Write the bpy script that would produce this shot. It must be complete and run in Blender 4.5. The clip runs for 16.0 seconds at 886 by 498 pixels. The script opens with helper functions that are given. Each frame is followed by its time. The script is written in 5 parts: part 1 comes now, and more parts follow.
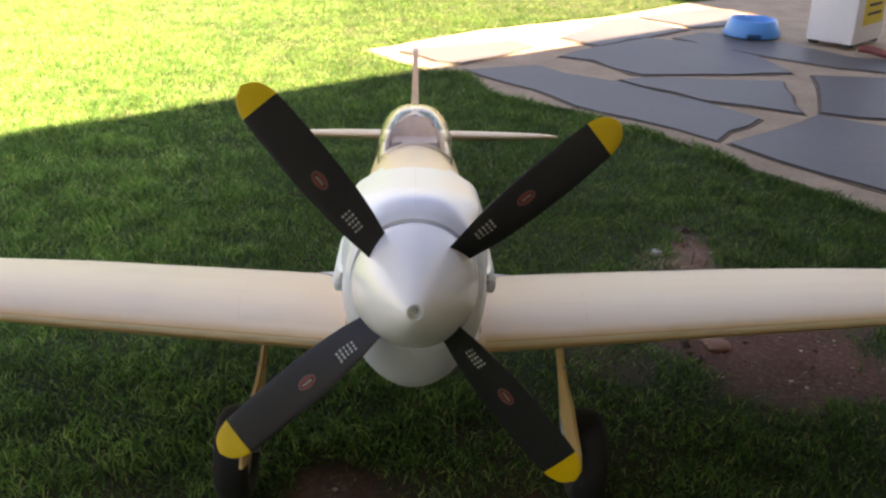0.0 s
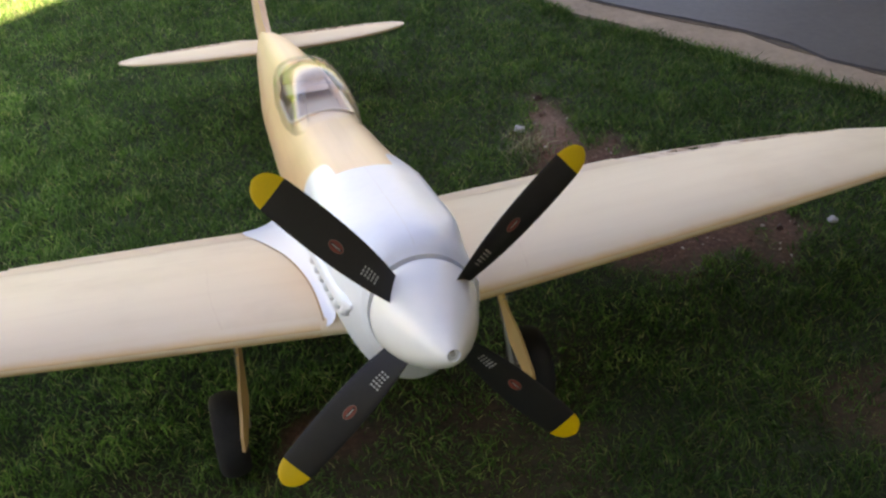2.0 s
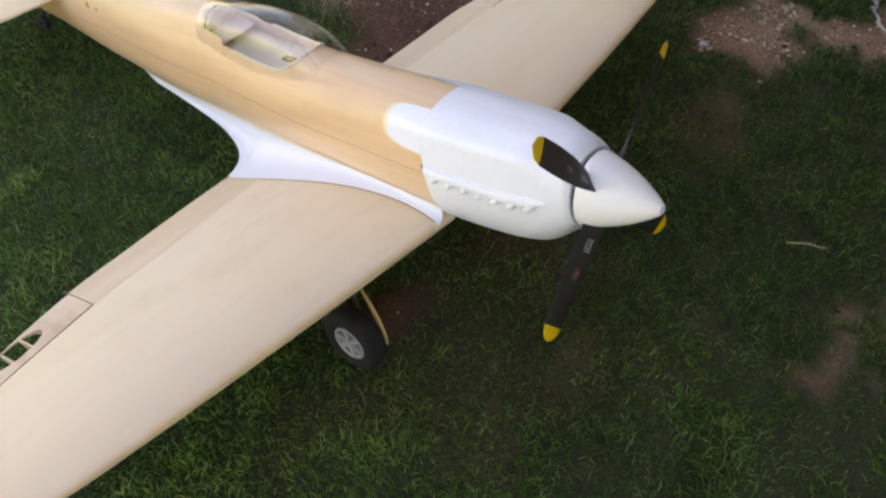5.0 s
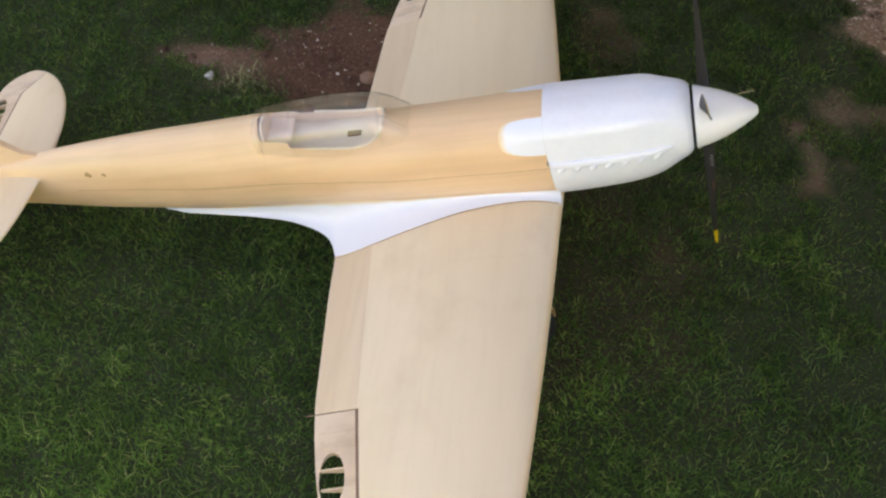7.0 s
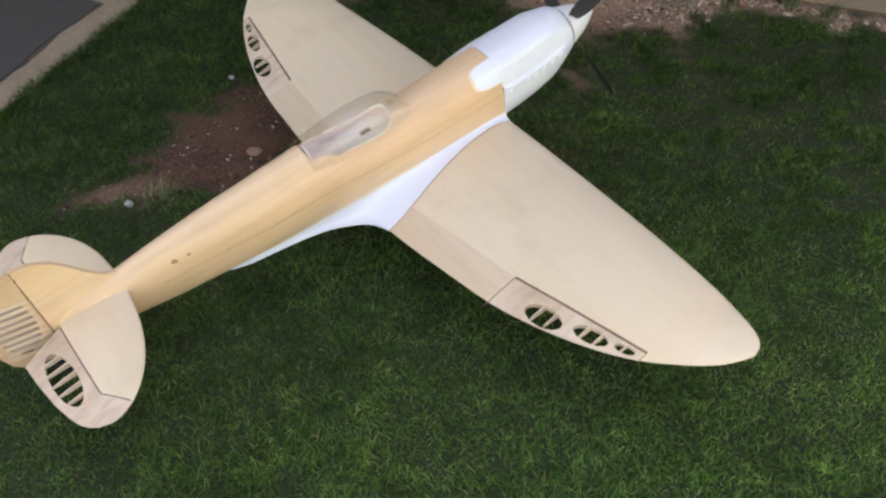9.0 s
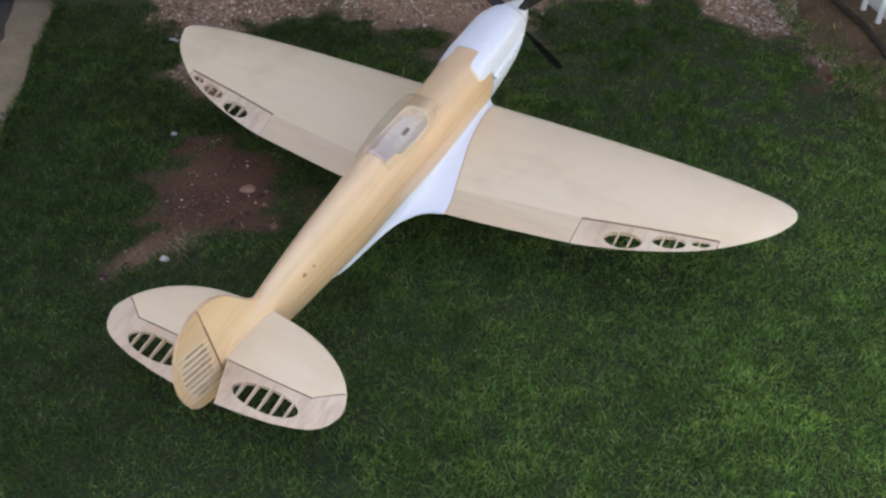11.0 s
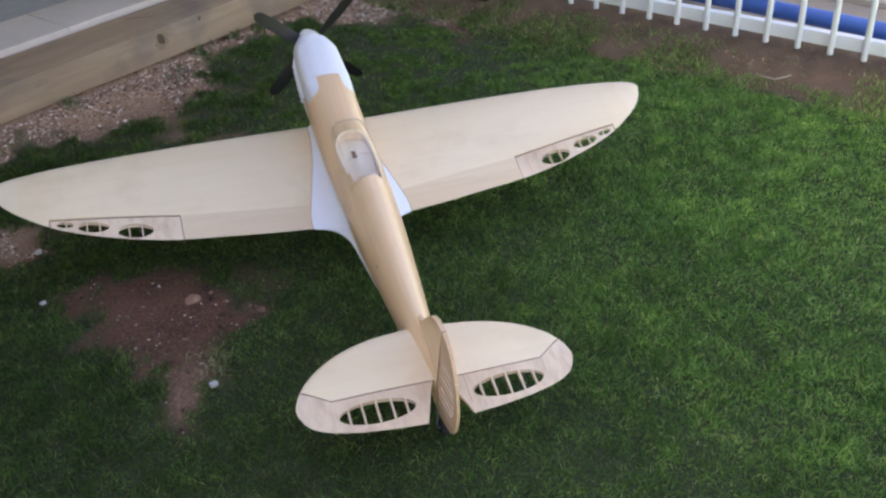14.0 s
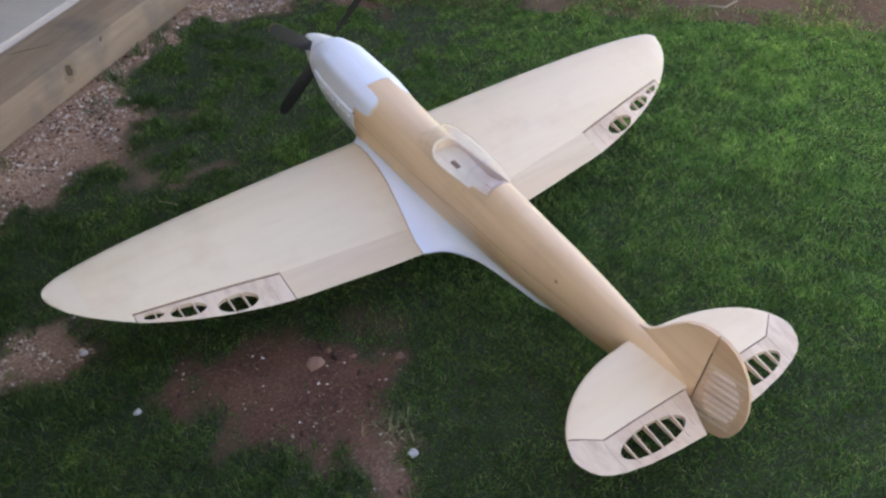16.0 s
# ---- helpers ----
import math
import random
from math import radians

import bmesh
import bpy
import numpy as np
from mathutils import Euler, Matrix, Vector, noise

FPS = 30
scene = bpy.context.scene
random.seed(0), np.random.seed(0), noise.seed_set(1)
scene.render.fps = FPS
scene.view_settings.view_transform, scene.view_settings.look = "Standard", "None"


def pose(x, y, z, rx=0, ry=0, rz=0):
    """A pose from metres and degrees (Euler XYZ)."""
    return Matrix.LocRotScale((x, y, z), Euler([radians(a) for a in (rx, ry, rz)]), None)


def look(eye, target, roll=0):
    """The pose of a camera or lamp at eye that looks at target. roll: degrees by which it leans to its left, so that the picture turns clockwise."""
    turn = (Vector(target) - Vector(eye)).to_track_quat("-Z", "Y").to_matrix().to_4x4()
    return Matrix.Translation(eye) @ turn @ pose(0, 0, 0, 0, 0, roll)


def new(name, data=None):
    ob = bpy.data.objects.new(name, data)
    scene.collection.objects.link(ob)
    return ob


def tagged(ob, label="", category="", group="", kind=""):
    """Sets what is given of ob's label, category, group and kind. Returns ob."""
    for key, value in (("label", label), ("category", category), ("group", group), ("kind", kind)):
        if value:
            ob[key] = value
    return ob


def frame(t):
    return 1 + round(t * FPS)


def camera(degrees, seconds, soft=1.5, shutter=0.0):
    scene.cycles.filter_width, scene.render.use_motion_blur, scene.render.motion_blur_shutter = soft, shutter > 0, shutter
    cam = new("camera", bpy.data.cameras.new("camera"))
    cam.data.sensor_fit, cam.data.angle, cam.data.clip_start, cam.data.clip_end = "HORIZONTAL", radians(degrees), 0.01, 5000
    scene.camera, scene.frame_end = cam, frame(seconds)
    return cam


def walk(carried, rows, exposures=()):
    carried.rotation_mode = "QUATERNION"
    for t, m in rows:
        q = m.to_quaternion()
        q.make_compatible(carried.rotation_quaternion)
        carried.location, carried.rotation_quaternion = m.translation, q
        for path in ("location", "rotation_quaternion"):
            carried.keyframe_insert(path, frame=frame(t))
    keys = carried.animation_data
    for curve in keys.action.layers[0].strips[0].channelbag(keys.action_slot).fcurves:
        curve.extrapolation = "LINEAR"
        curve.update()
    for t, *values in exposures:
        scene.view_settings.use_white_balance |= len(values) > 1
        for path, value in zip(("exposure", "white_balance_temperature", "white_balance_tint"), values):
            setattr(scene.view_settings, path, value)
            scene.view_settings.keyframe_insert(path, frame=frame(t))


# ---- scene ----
cam = camera(47.42, 16.0, soft=2.4)
ROWS = [
    (0.0, -0.0025, -0.5556, 0.6545, 66.865, -1.409, -1.333),
    (0.5, -0.0114, -0.5612, 0.6887, 64.549, -1.245, -2.392),
    (1.0, -0.0275, -0.5600, 0.7401, 61.204, -0.604, -4.565),
    (1.5, -0.0603, -0.5527, 0.8036, 58.564, 0.879, -9.862),
    (2.0, -0.1480, -0.5330, 0.8550, 55.063, 1.948, -16.368),
    (2.5, -0.2604, -0.5121, 0.9066, 51.723, 1.464, -25.419),
    (3.0, -0.3725, -0.4822, 0.9656, 49.561, 1.613, -29.798),
    (3.5, -0.4568, -0.4524, 1.0286, 45.938, 1.005, -35.536),
    (4.0, -0.5287, -0.4269, 1.0597, 43.413, 0.223, -37.970),
    (6.5, -0.9909, 0.1590, 1.3312, 39.338, -1.067, -77.901),
    (7.0, -1.0414, 0.3293, 1.3593, 37.914, 0.781, -84.805),
    (7.5, -1.2021, 0.5768, 1.3545, 40.970, 0.037, -99.351),
    (8.0, -1.2661, 0.8488, 1.3831, 43.616, -0.667, -108.211),
    (8.5, -1.2969, 1.1158, 1.3953, 45.826, -1.758, -116.672),
    (9.0, -1.3778, 1.4145, 1.3845, 48.977, -0.922, -126.109),
    (9.5, -1.3474, 1.6445, 1.3851, 51.641, -0.712, -131.468),
    (10.0, -1.2294, 1.8142, 1.3905, 51.519, -1.343, -137.508),
    (12.5, -0.3776, 2.6224, 1.3408, 58.155, -0.067, -172.659),
    (13.0, -0.1232, 2.6399, 1.3197, 58.780, 1.164, 179.339),
    (13.5, 0.1271, 2.6470, 1.3081, 59.027, 1.409, 170.754),
    (14.0, 0.3595, 2.5771, 1.3046, 57.622, 2.159, 163.182),
    (14.5, 0.5467, 2.4301, 1.3115, 57.579, 3.152, 159.455),
    (15.0, 0.7073, 2.2984, 1.3158, 55.661, 3.624, 153.992),
    (15.5, 0.8773, 2.1860, 1.3524, 54.176, 4.512, 146.978),
    (16.0, 1.0184, 1.9964, 1.3482, 53.795, 3.494, 143.206),
]
walk(cam, [(r[0], pose(*r[1:])) for r in ROWS], exposures=[(0.0, 3.44, 9700, 30), (1.0, 3.62, 9500, 31), (2.0, 3.68, 9600, 29), (4.0, 3.70, 9900, 28), (6.5, 3.71, 10800, 26), (7.5, 3.72, 11000, 25), (9.0, 3.72, 10100, 25), (9.5, 3.58, 9800, 25), (10.0, 3.55, 9600, 25), (12.5, 3.69, 8800, 26), (13.0, 3.75, 8800, 26), (13.5, 3.55, 8700, 26), (14.0, 3.75, 8600, 26), (14.5, 3.83, 8450, 27), (16.0, 3.83, 8350, 27)])

# ---- light: late sun behind the house, blue sky over the garden ----
HOUSE_DIR = Vector((-0.792, -0.610, 0))         # along the house
HOUSE_SIDE = Vector((-0.610, 0.792, 0))         # from the house to the lawn
SUN_UP = 49.0
world = bpy.data.worlds.new("sky")
scene.world = world
world.use_nodes = True
wn = world.node_tree.nodes
sky = wn.new("ShaderNodeTexSky")
sky.sky_type, sky.sun_disc = "NISHITA", False
sky.ozone_density, sky.dust_density = 2.6, 0.6
SUN_TURN = -5.0                                  # turned a little from the house towards the patio
sun_from = -HOUSE_SIDE * math.cos(radians(SUN_TURN)) + HOUSE_DIR * math.sin(radians(SUN_TURN))
sky.sun_elevation = radians(SUN_UP)
sky.sun_rotation = math.atan2(sun_from.x, sun_from.y)
world.node_tree.links.new(sky.outputs[0], wn["Background"].inputs[0])
wn["Background"].inputs[1].default_value = 0.046
sun = new("sun", bpy.data.lights.new("sun", "SUN"))
sun.data.energy, sun.data.angle, sun.data.color = 5.0, radians(0.6), (1.0, 0.92, 0.78)
d_sun = Vector((sun_from.x * math.cos(radians(SUN_UP)), sun_from.y * math.cos(radians(SUN_UP)), math.sin(radians(SUN_UP))))
sun.matrix_world = look(d_sun * 20, (0, 0, 0))


# ---- materials ----
def mat(name, rough=0.6, metal=0.0):
    m = bpy.data.materials.new(name)
    m.use_nodes = True
    b = m.node_tree.nodes["Principled BSDF"]
    b.inputs["Roughness"].default_value, b.inputs["Metallic"].default_value = rough, metal
    return m, m.node_tree.nodes, m.node_tree.links, b


def coords(n, l, scale=(1, 1, 1), world_space=False):
    tc = n.new("ShaderNodeNewGeometry") if world_space else n.new("ShaderNodeTexCoord")
    mp = n.new("ShaderNodeMapping")
    mp.inputs["Scale"].default_value = scale
    l.new(tc.outputs["Position" if world_space else "Object"], mp.inputs["Vector"])
    return mp.outputs[0]


def noise_tex(n, l, vec, scale, detail=4.0, rough=0.55):
    t = n.new("ShaderNodeTexNoise")
    t.inputs["Scale"].default_value, t.inputs["Detail"].default_value, t.inputs["Roughness"].default_value = scale, detail, rough
    l.new(vec, t.inputs["Vector"])
    return t.outputs["Fac"]


def ramp(n, l, fac, stops):
    r = n.new("ShaderNodeValToRGB")
    e = r.color_ramp.elements
    while len(e) < len(stops):
        e.new(0.5)
    for k, (p, c) in enumerate(stops):
        e[k].position, e[k].color = p, (*c, 1)
    l.new(fac, r.inputs[0])
    return r.outputs[0]


def mix(n, l, fac, a, b, mode="MIX"):
    m = n.new("ShaderNodeMix")
    m.data_type, m.blend_type = "RGBA", mode
    for sock, v in ((m.inputs[0], fac), (m.inputs[6], a), (m.inputs[7], b)):
        if isinstance(v, (int, float)):
            sock.default_value = v
        elif isinstance(v, tuple):
            sock.default_value = (*v, 1)
        else:
            l.new(v, sock)
    return m.outputs[2]


def bump(n, l, b, height, strength, dist):
    k = n.new("ShaderNodeBump")
    k.inputs["Strength"].default_value, k.inputs["Distance"].default_value = strength, dist
    l.new(height, k.inputs["Height"])
    l.new(k.outputs[0], b.inputs["Normal"])


def speckled(name, c1, c2, scale, rough=0.6, relief=0.2, dist=0.001, metal=0.0, fine=8.0):
    m, n, l, b = mat(name, rough, metal)
    v = coords(n, l)
    big, small = noise_tex(n, l, v, scale), noise_tex(n, l, v, scale * fine, 3)
    col = mix(n, l, 0.35, ramp(n, l, big, [(0.3, c1), (0.7, c2)]), ramp(n, l, small, [(0.3, c1), (0.7, c2)]))
    l.new(col, b.inputs["Base Color"])
    bump(n, l, b, small, relief, dist)
    return m


def balsa(name, pale, warm, dark, stretch, rough=0.55, grain=0.28, tilt=0.0, spots=0.22, sheen=0.0):
    """Sanded balsa: long faint grain streaks, soft blotches, a few brown marks."""
    m, n, l, b = mat(name, rough)
    iso = coords(n, l)
    tip, mp = n.new("ShaderNodeMapping"), n.new("ShaderNodeMapping")
    tip.inputs["Rotation"].default_value = (radians(tilt), 0, 0)
    mp.inputs["Scale"].default_value = stretch
    l.new(iso, tip.inputs["Vector"])
    l.new(tip.outputs[0], mp.inputs["Vector"])
    v = mp.outputs[0]
    streak = noise_tex(n, l, v, 60, 5, 0.6)
    sheet = noise_tex(n, l, v, 9, 2, 0.4)
    blot = noise_tex(n, l, iso, 7, 4, 0.6)
    c = ramp(n, l, sheet, [(0.35, warm), (0.62, pale)])
    c = mix(n, l, ramp(n, l, streak, [(0.45, (0, 0, 0)), (0.8, (grain, grain, grain))]), c, dark)
    c = mix(n, l, ramp(n, l, blot, [(0.52, (0, 0, 0)), (0.80, (spots, spots, spots))]), c, dark)
    l.new(c, b.inputs["Base Color"])
    bump(n, l, b, streak, 0.12, 0.0005)
    b.inputs["Coat Weight"].default_value, b.inputs["Coat Roughness"].default_value = sheen, 0.30
    return m


M_WING = balsa("balsa_sheet_wing", (0.84, 0.685, 0.49), (0.80, 0.635, 0.43), (0.55, 0.38, 0.22), (0.10, 1.0, 1.0), 0.50, 0.14, 0.0, 0.36)
M_MARK = speckled("faint_joint", (0.80, 0.635, 0.445), (0.75, 0.585, 0.395), 60)
M_EDGE = balsa("balsa_trailing_edge", (0.77, 0.60, 0.42), (0.72, 0.54, 0.36), (0.48, 0.32, 0.18), (0.10, 1.0, 1.0), 0.55, 0.22)
M_FUS = balsa("balsa_sheet_fuselage", (0.83, 0.575, 0.36), (0.78, 0.490, 0.285), (0.46, 0.25, 0.12), (1.0, 0.035, 1.0), 0.42, 0.34, 13.94, 0.26, 0.48)
M_FRAME = balsa("balsa_frame", (0.78, 0.61, 0.455), (0.69, 0.51, 0.36), (0.42, 0.26, 0.17), (1.0, 0.10, 1.0), 0.55, 0.6)
M_RUD = balsa("balsa_rudder", (0.72, 0.48, 0.31), (0.62, 0.385, 0.235), (0.40, 0.21, 0.10), (1.0, 0.035, 1.0), 0.45, 0.5, 13.94)
M_PLY = balsa("plywood", (0.64, 0.41, 0.18), (0.57, 0.35, 0.15), (0.30, 0.18, 0.08), (1.0, 1.0, 0.15))
M_GAP = speckled("hinge_gap", (0.22, 0.115, 0.075), (0.30, 0.17, 0.12), 40)
M_BURN = speckled("brown_knot", (0.48, 0.27, 0.13), (0.36, 0.19, 0.085), 200)
M_SEAM = speckled("brown_glue_line", (0.58, 0.385, 0.21), (0.46, 0.29, 0.155), 40)
M_WHITE = speckled("white_primer", (0.81, 0.845, 0.91), (0.75, 0.785, 0.85), 12, rough=0.30, relief=0.03)
M_JOINT = speckled("primer_joint", (0.77, 0.76, 0.75), (0.70, 0.69, 0.68), 40, rough=0.4)


def faded_primer(name, under, over, rough):
    """Two colours mixed by cover: primer sanded away to balsa, and the leading edge."""
    m, n, l, b = mat(name, rough)
    v = coords(n, l)
    at, ad = n.new("ShaderNodeAttribute"), n.new("ShaderNodeMath")
    at.attribute_name = "cover"
    ad.operation = "MULTIPLY_ADD"
    ad.inputs[1].default_value = 0.35
    l.new(noise_tex(n, l, v, 45, 4, 0.6), ad.inputs[0])
    l.new(at.outputs["Fac"], ad.inputs[2])
    k = ramp(n, l, ad.outputs[0], [(0.25, (0, 0, 0)), (0.85, (1, 1, 1))])
    l.new(mix(n, l, k, under, over), b.inputs["Base Color"])
    return m


M_FADE = faded_primer("faded_primer", (0.81, 0.59, 0.33), (0.79, 0.825, 0.90), 0.30)
M_NOSE = faded_primer("balsa_leading_edge", (0.82, 0.665, 0.48), (0.70, 0.45, 0.22), 0.45)


def set_cover(ob, values):
    at = ob.data.attributes.new("cover", "FLOAT", "POINT")
    at.data.foreach_set("value", np.array(values, np.float32))
M_SPIN = speckled("white_spinner_plastic", (0.87, 0.87, 0.86), (0.83, 0.83, 0.82), 10, rough=0.20, relief=0.02)
M_BLADE = speckled("black_composite", (0.007, 0.007, 0.0075), (0.013, 0.013, 0.013), 60, rough=0.5, relief=0.15)
M_YELLOW = speckled("yellow_paint", (0.80, 0.52, 0.01), (0.72, 0.46, 0.01), 60, rough=0.45, relief=0.05)
M_RED = speckled("red_decal", (0.26, 0.050, 0.035), (0.20, 0.040, 0.03), 80, rough=0.4)
M_INK = speckled("white_ink", (0.48, 0.48, 0.45), (0.38, 0.38, 0.36), 200, rough=0.5)
M_RING = speckled("faded_ink", (0.20, 0.16, 0.14), (0.15, 0.12, 0.10), 200, rough=0.5)
M_TYRE = speckled("black_rubber", (0.006, 0.006, 0.006), (0.015, 0.014, 0.013), 50, rough=0.85, relief=0.3)
M_RIM = speckled("grey_plastic_rim", (0.52, 0.50, 0.50), (0.42, 0.41, 0.41), 60, rough=0.4, metal=0.2)
M_STEEL = speckled("steel_wire", (0.35, 0.35, 0.36), (0.25, 0.25, 0.26), 90, rough=0.3, metal=1.0)
M_COCK = balsa("cockpit_balsa", (0.88, 0.76, 0.61), (0.82, 0.70, 0.55), (0.36, 0.24, 0.16), (1.0, 0.2, 1.0))
M_PINK = balsa("pinkish_balsa", (0.84, 0.66, 0.54), (0.77, 0.58, 0.46), (0.34, 0.20, 0.14), (1.0, 0.05, 1.0), 0.55, 0.5, 13.94)


def glass_sheet():
    m, n, l, b = mat("clear_canopy_plastic", 0.05)
    tr, gl, mx = n.new("ShaderNodeBsdfTransparent"), n.new("ShaderNodeBsdfGlossy"), n.new("ShaderNodeMixShader")
    tr.inputs[0].default_value = (0.985, 0.985, 0.975, 1)
    gl.inputs["Roughness"].default_value = 0.12
    lw, pw, ad = n.new("ShaderNodeLayerWeight"), n.new("ShaderNodeMath"), n.new("ShaderNodeMath")
    lw.inputs[0].default_value = 0.5
    pw.operation, pw.inputs[1].default_value = "POWER", 3.2
    ad.operation, ad.inputs[1].default_value = "MULTIPLY_ADD", 0.55
    ad.inputs[2].default_value = 0.085
    l.new(lw.outputs["Facing"], pw.inputs[0])
    l.new(pw.outputs[0], ad.inputs[0])
    l.new(ad.outputs[0], mx.inputs[0])
    l.new(tr.outputs[0], mx.inputs[1])
    l.new(gl.outputs[0], mx.inputs[2])
    l.new(mx.outputs[0], n["Material Output"].inputs[0])
    return m


M_GLASS = glass_sheet()


# ---- small mesh helpers ----
def mesh_ob(name, bm, material, smooth=True):
    me = bpy.data.meshes.new(name)
    bmesh.ops.recalc_face_normals(bm, faces=bm.faces)
    bm.to_mesh(me)
    bm.free()
    for poly in me.polygons:
        poly.use_smooth = smooth
    if smooth:
        me.set_sharp_from_angle(angle=radians(40))
    me.materials.append(material)
    return new(name, me)


def part(name, bm, material, parent, label="", smooth=True):
    ob = mesh_ob(name, bm, material, smooth)
    ob.parent = parent
    if label:
        ob["label"] = label
    return ob


def lerp_table(table, t):
    for (a, *u), (b, *v) in zip(table, table[1:]):
        if t <= b:
            k = max(0.0, (t - a) / (b - a))
            return [p + (q - p) * k for p, q in zip(u, v)]
    return list(table[-1][1:])


def smooth_table(table, t):
    """Catmull-Rom through the rows of a table."""
    ts = [r[0] for r in table]
    t = min(max(t, ts[0]), ts[-1])
    i = max(k for k in range(len(ts) - 1) if ts[k] <= t or k == 0)
    p1, p2 = table[i], table[i + 1]
    p0 = table[i - 1] if i else p1
    p3 = table[i + 2] if i + 2 < len(table) else p2
    h = p2[0] - p1[0]
    k = (t - p1[0]) / h
    out = []
    for a, b, c, d in zip(p0[1:], p1[1:], p2[1:], p3[1:]):
        m1 = (c - a) / (p2[0] - p0[0]) * h
        m2 = (d - b) / (p3[0] - p1[0]) * h
        out.append((2 * k**3 - 3 * k**2 + 1) * b + (k**3 - 2 * k**2 + k) * m1 + (-2 * k**3 + 3 * k**2) * c + (k**3 - k**2) * m2)
    return out


def loft(rings, close=True, cap0=False, cap1=False):
    bm = bmesh.new()
    vs = [[bm.verts.new(p) for p in ring] for ring in rings]
    n = len(rings[0])
    for a, b in zip(vs, vs[1:]):
        for i in range(n if close else n - 1):
            j = (i + 1) % n
            bm.faces.new((a[i], a[j], b[j], b[i]))
    if cap0:
        bm.faces.new(vs[0])
    if cap1:
        bm.faces.new(vs[-1])
    return bm


def box(bm, size, m=None, bevel=0.0):
    r = bmesh.ops.create_cube(bm, size=1.0, matrix=(m or Matrix()) @ Matrix.Diagonal((*size, 1)))
    if bevel:
        es = list({e for v in r["verts"] for e in v.link_edges})
        bmesh.ops.bevel(bm, geom=es, offset=bevel, segments=2, affect="EDGES", profile=0.7)
    return bm


def tube(points, radius, sides=10, cap=True):
    pts = [Vector(p) for p in points]
    rings = []
    for i, p in enumerate(pts):
        t = (pts[min(i + 1, len(pts) - 1)] - pts[max(i - 1, 0)]).normalized()
        u = t.cross(Vector((0.31, 0.17, 0.93))).normalized()
        w = t.cross(u)
        rings.append([p + (u * math.cos(a) + w * math.sin(a)) * radius for a in [2 * math.pi * k / sides for k in range(sides)]])
    return loft(rings, True, cap, cap)


def plate(outline, holes, warp):
    """A plate with holes: outline and holes in (u, v); warp(u, v, side) gives the place of its top (1) and underside (-1)."""
    bm = bmesh.new()
    loops = []
    for lp in [outline] + holes:
        vs = [bm.verts.new((u, v, 0)) for u, v in lp]
        es = [bm.edges.new((vs[i], vs[(i + 1) % len(vs)])) for i in range(len(vs))]
        loops.append((vs, es))
    bmesh.ops.triangle_fill(bm, edges=[e for _, es in loops for e in es], use_beauty=True)
    flat = [f for f in bm.faces]
    low = {v: bm.verts.new((v.co.x, v.co.y, -1)) for v in list(bm.verts)}
    for f in flat:
        bm.faces.new([low[v] for v in reversed(f.verts)])
    for vs, _ in loops:
        for i in range(len(vs)):
            a, b = vs[i], vs[(i + 1) % len(vs)]
            bm.faces.new((a, b, low[b], low[a]))
    for v in bm.verts:
        v.co = Vector(warp(v.co.x, v.co.y, 1 if v.co.z > -0.5 else -1))
    return bm


def ellipse(cx, cy, rx, ry, turn=0.0, n=28):
    c, s = math.cos(turn), math.sin(turn)
    out = []
    for k in range(n):
        a = 2 * math.pi * k / n
        x, y = rx * math.cos(a), ry * math.sin(a)
        out.append((cx + c * x - s * y, cy + s * x + c * y))
    return out


# ---- ground ----
PATIO_EDGE = [(-0.16, 2.45), (0.04, 2.20), (0.137, 2.18), (0.19, 1.97), (0.24, 1.90), (0.31, 1.85), (0.40, 1.77), (0.50, 1.65), (0.60, 1.555), (0.64, 1.46), (0.69, 1.38), (0.76, 1.29), (0.82, 1.19), (0.875, 1.11), (0.92, 1.03), (0.99, 0.94), (1.075, 0.79), (1.17, 0.67), (1.26, 0.53), (1.40, 0.36), (1.58, 0.10), (1.80, -0.15)]
PATIO_FAR = [(5.0, 1.2), (5.0, 5.6), (2.6, 4.6), (1.18, 3.50), (1.07, 3.44), (0.715, 3.10), (0.38, 2.90), (0.21, 2.79), (-0.067, 2.53)]
PATIO = PATIO_EDGE + PATIO_FAR
WALL_DIR = Vector((-0.819, -0.574, 0))           # along the sleeper wall
WALL_OUT = Vector((-0.574, 0.819, 0))            # from its face over the lawn
BASE = Vector((0.822, -0.440, 0))                # a point at the foot of the sleeper wall


def away(x, y):
    """Metres from the sleeper wall out over the lawn."""
    return (x - BASE.x) * WALL_OUT.x + (y - BASE.y) * WALL_OUT.y


def along(x, y):
    return (x - BASE.x) * WALL_DIR.x + (y - BASE.y) * WALL_DIR.y


def inside(poly, X, Y):
    hit = np.zeros(X.shape, bool)
    for (x1, y1), (x2, y2) in zip(poly, poly[1:] + poly[:1]):
        c = (y1 > Y) != (y2 > Y)
        hit ^= c & (X < (x2 - x1) * (Y - y1) / ((y2 - y1) or 1e-9) + x1)
    return hit


def rough_field(X, Y, cell, seed):
    """Smooth random values 0 to 1 on a grid of that cell size."""
    r = np.random.RandomState(seed)
    G = r.rand(256, 256)
    u, v = X / cell + 100.3, Y / cell + 100.7
    i, j = np.floor(u).astype(int), np.floor(v).astype(int)
    a, b = u - i, v - j
    a, b = a * a * (3 - 2 * a), b * b * (3 - 2 * b)
    g = lambda p, q: G[p % 256, q % 256]
    return (g(i, j) * (1 - a) + g(i + 1, j) * a) * (1 - b) + (g(i, j + 1) * (1 - a) + g(i + 1, j + 1) * a) * b


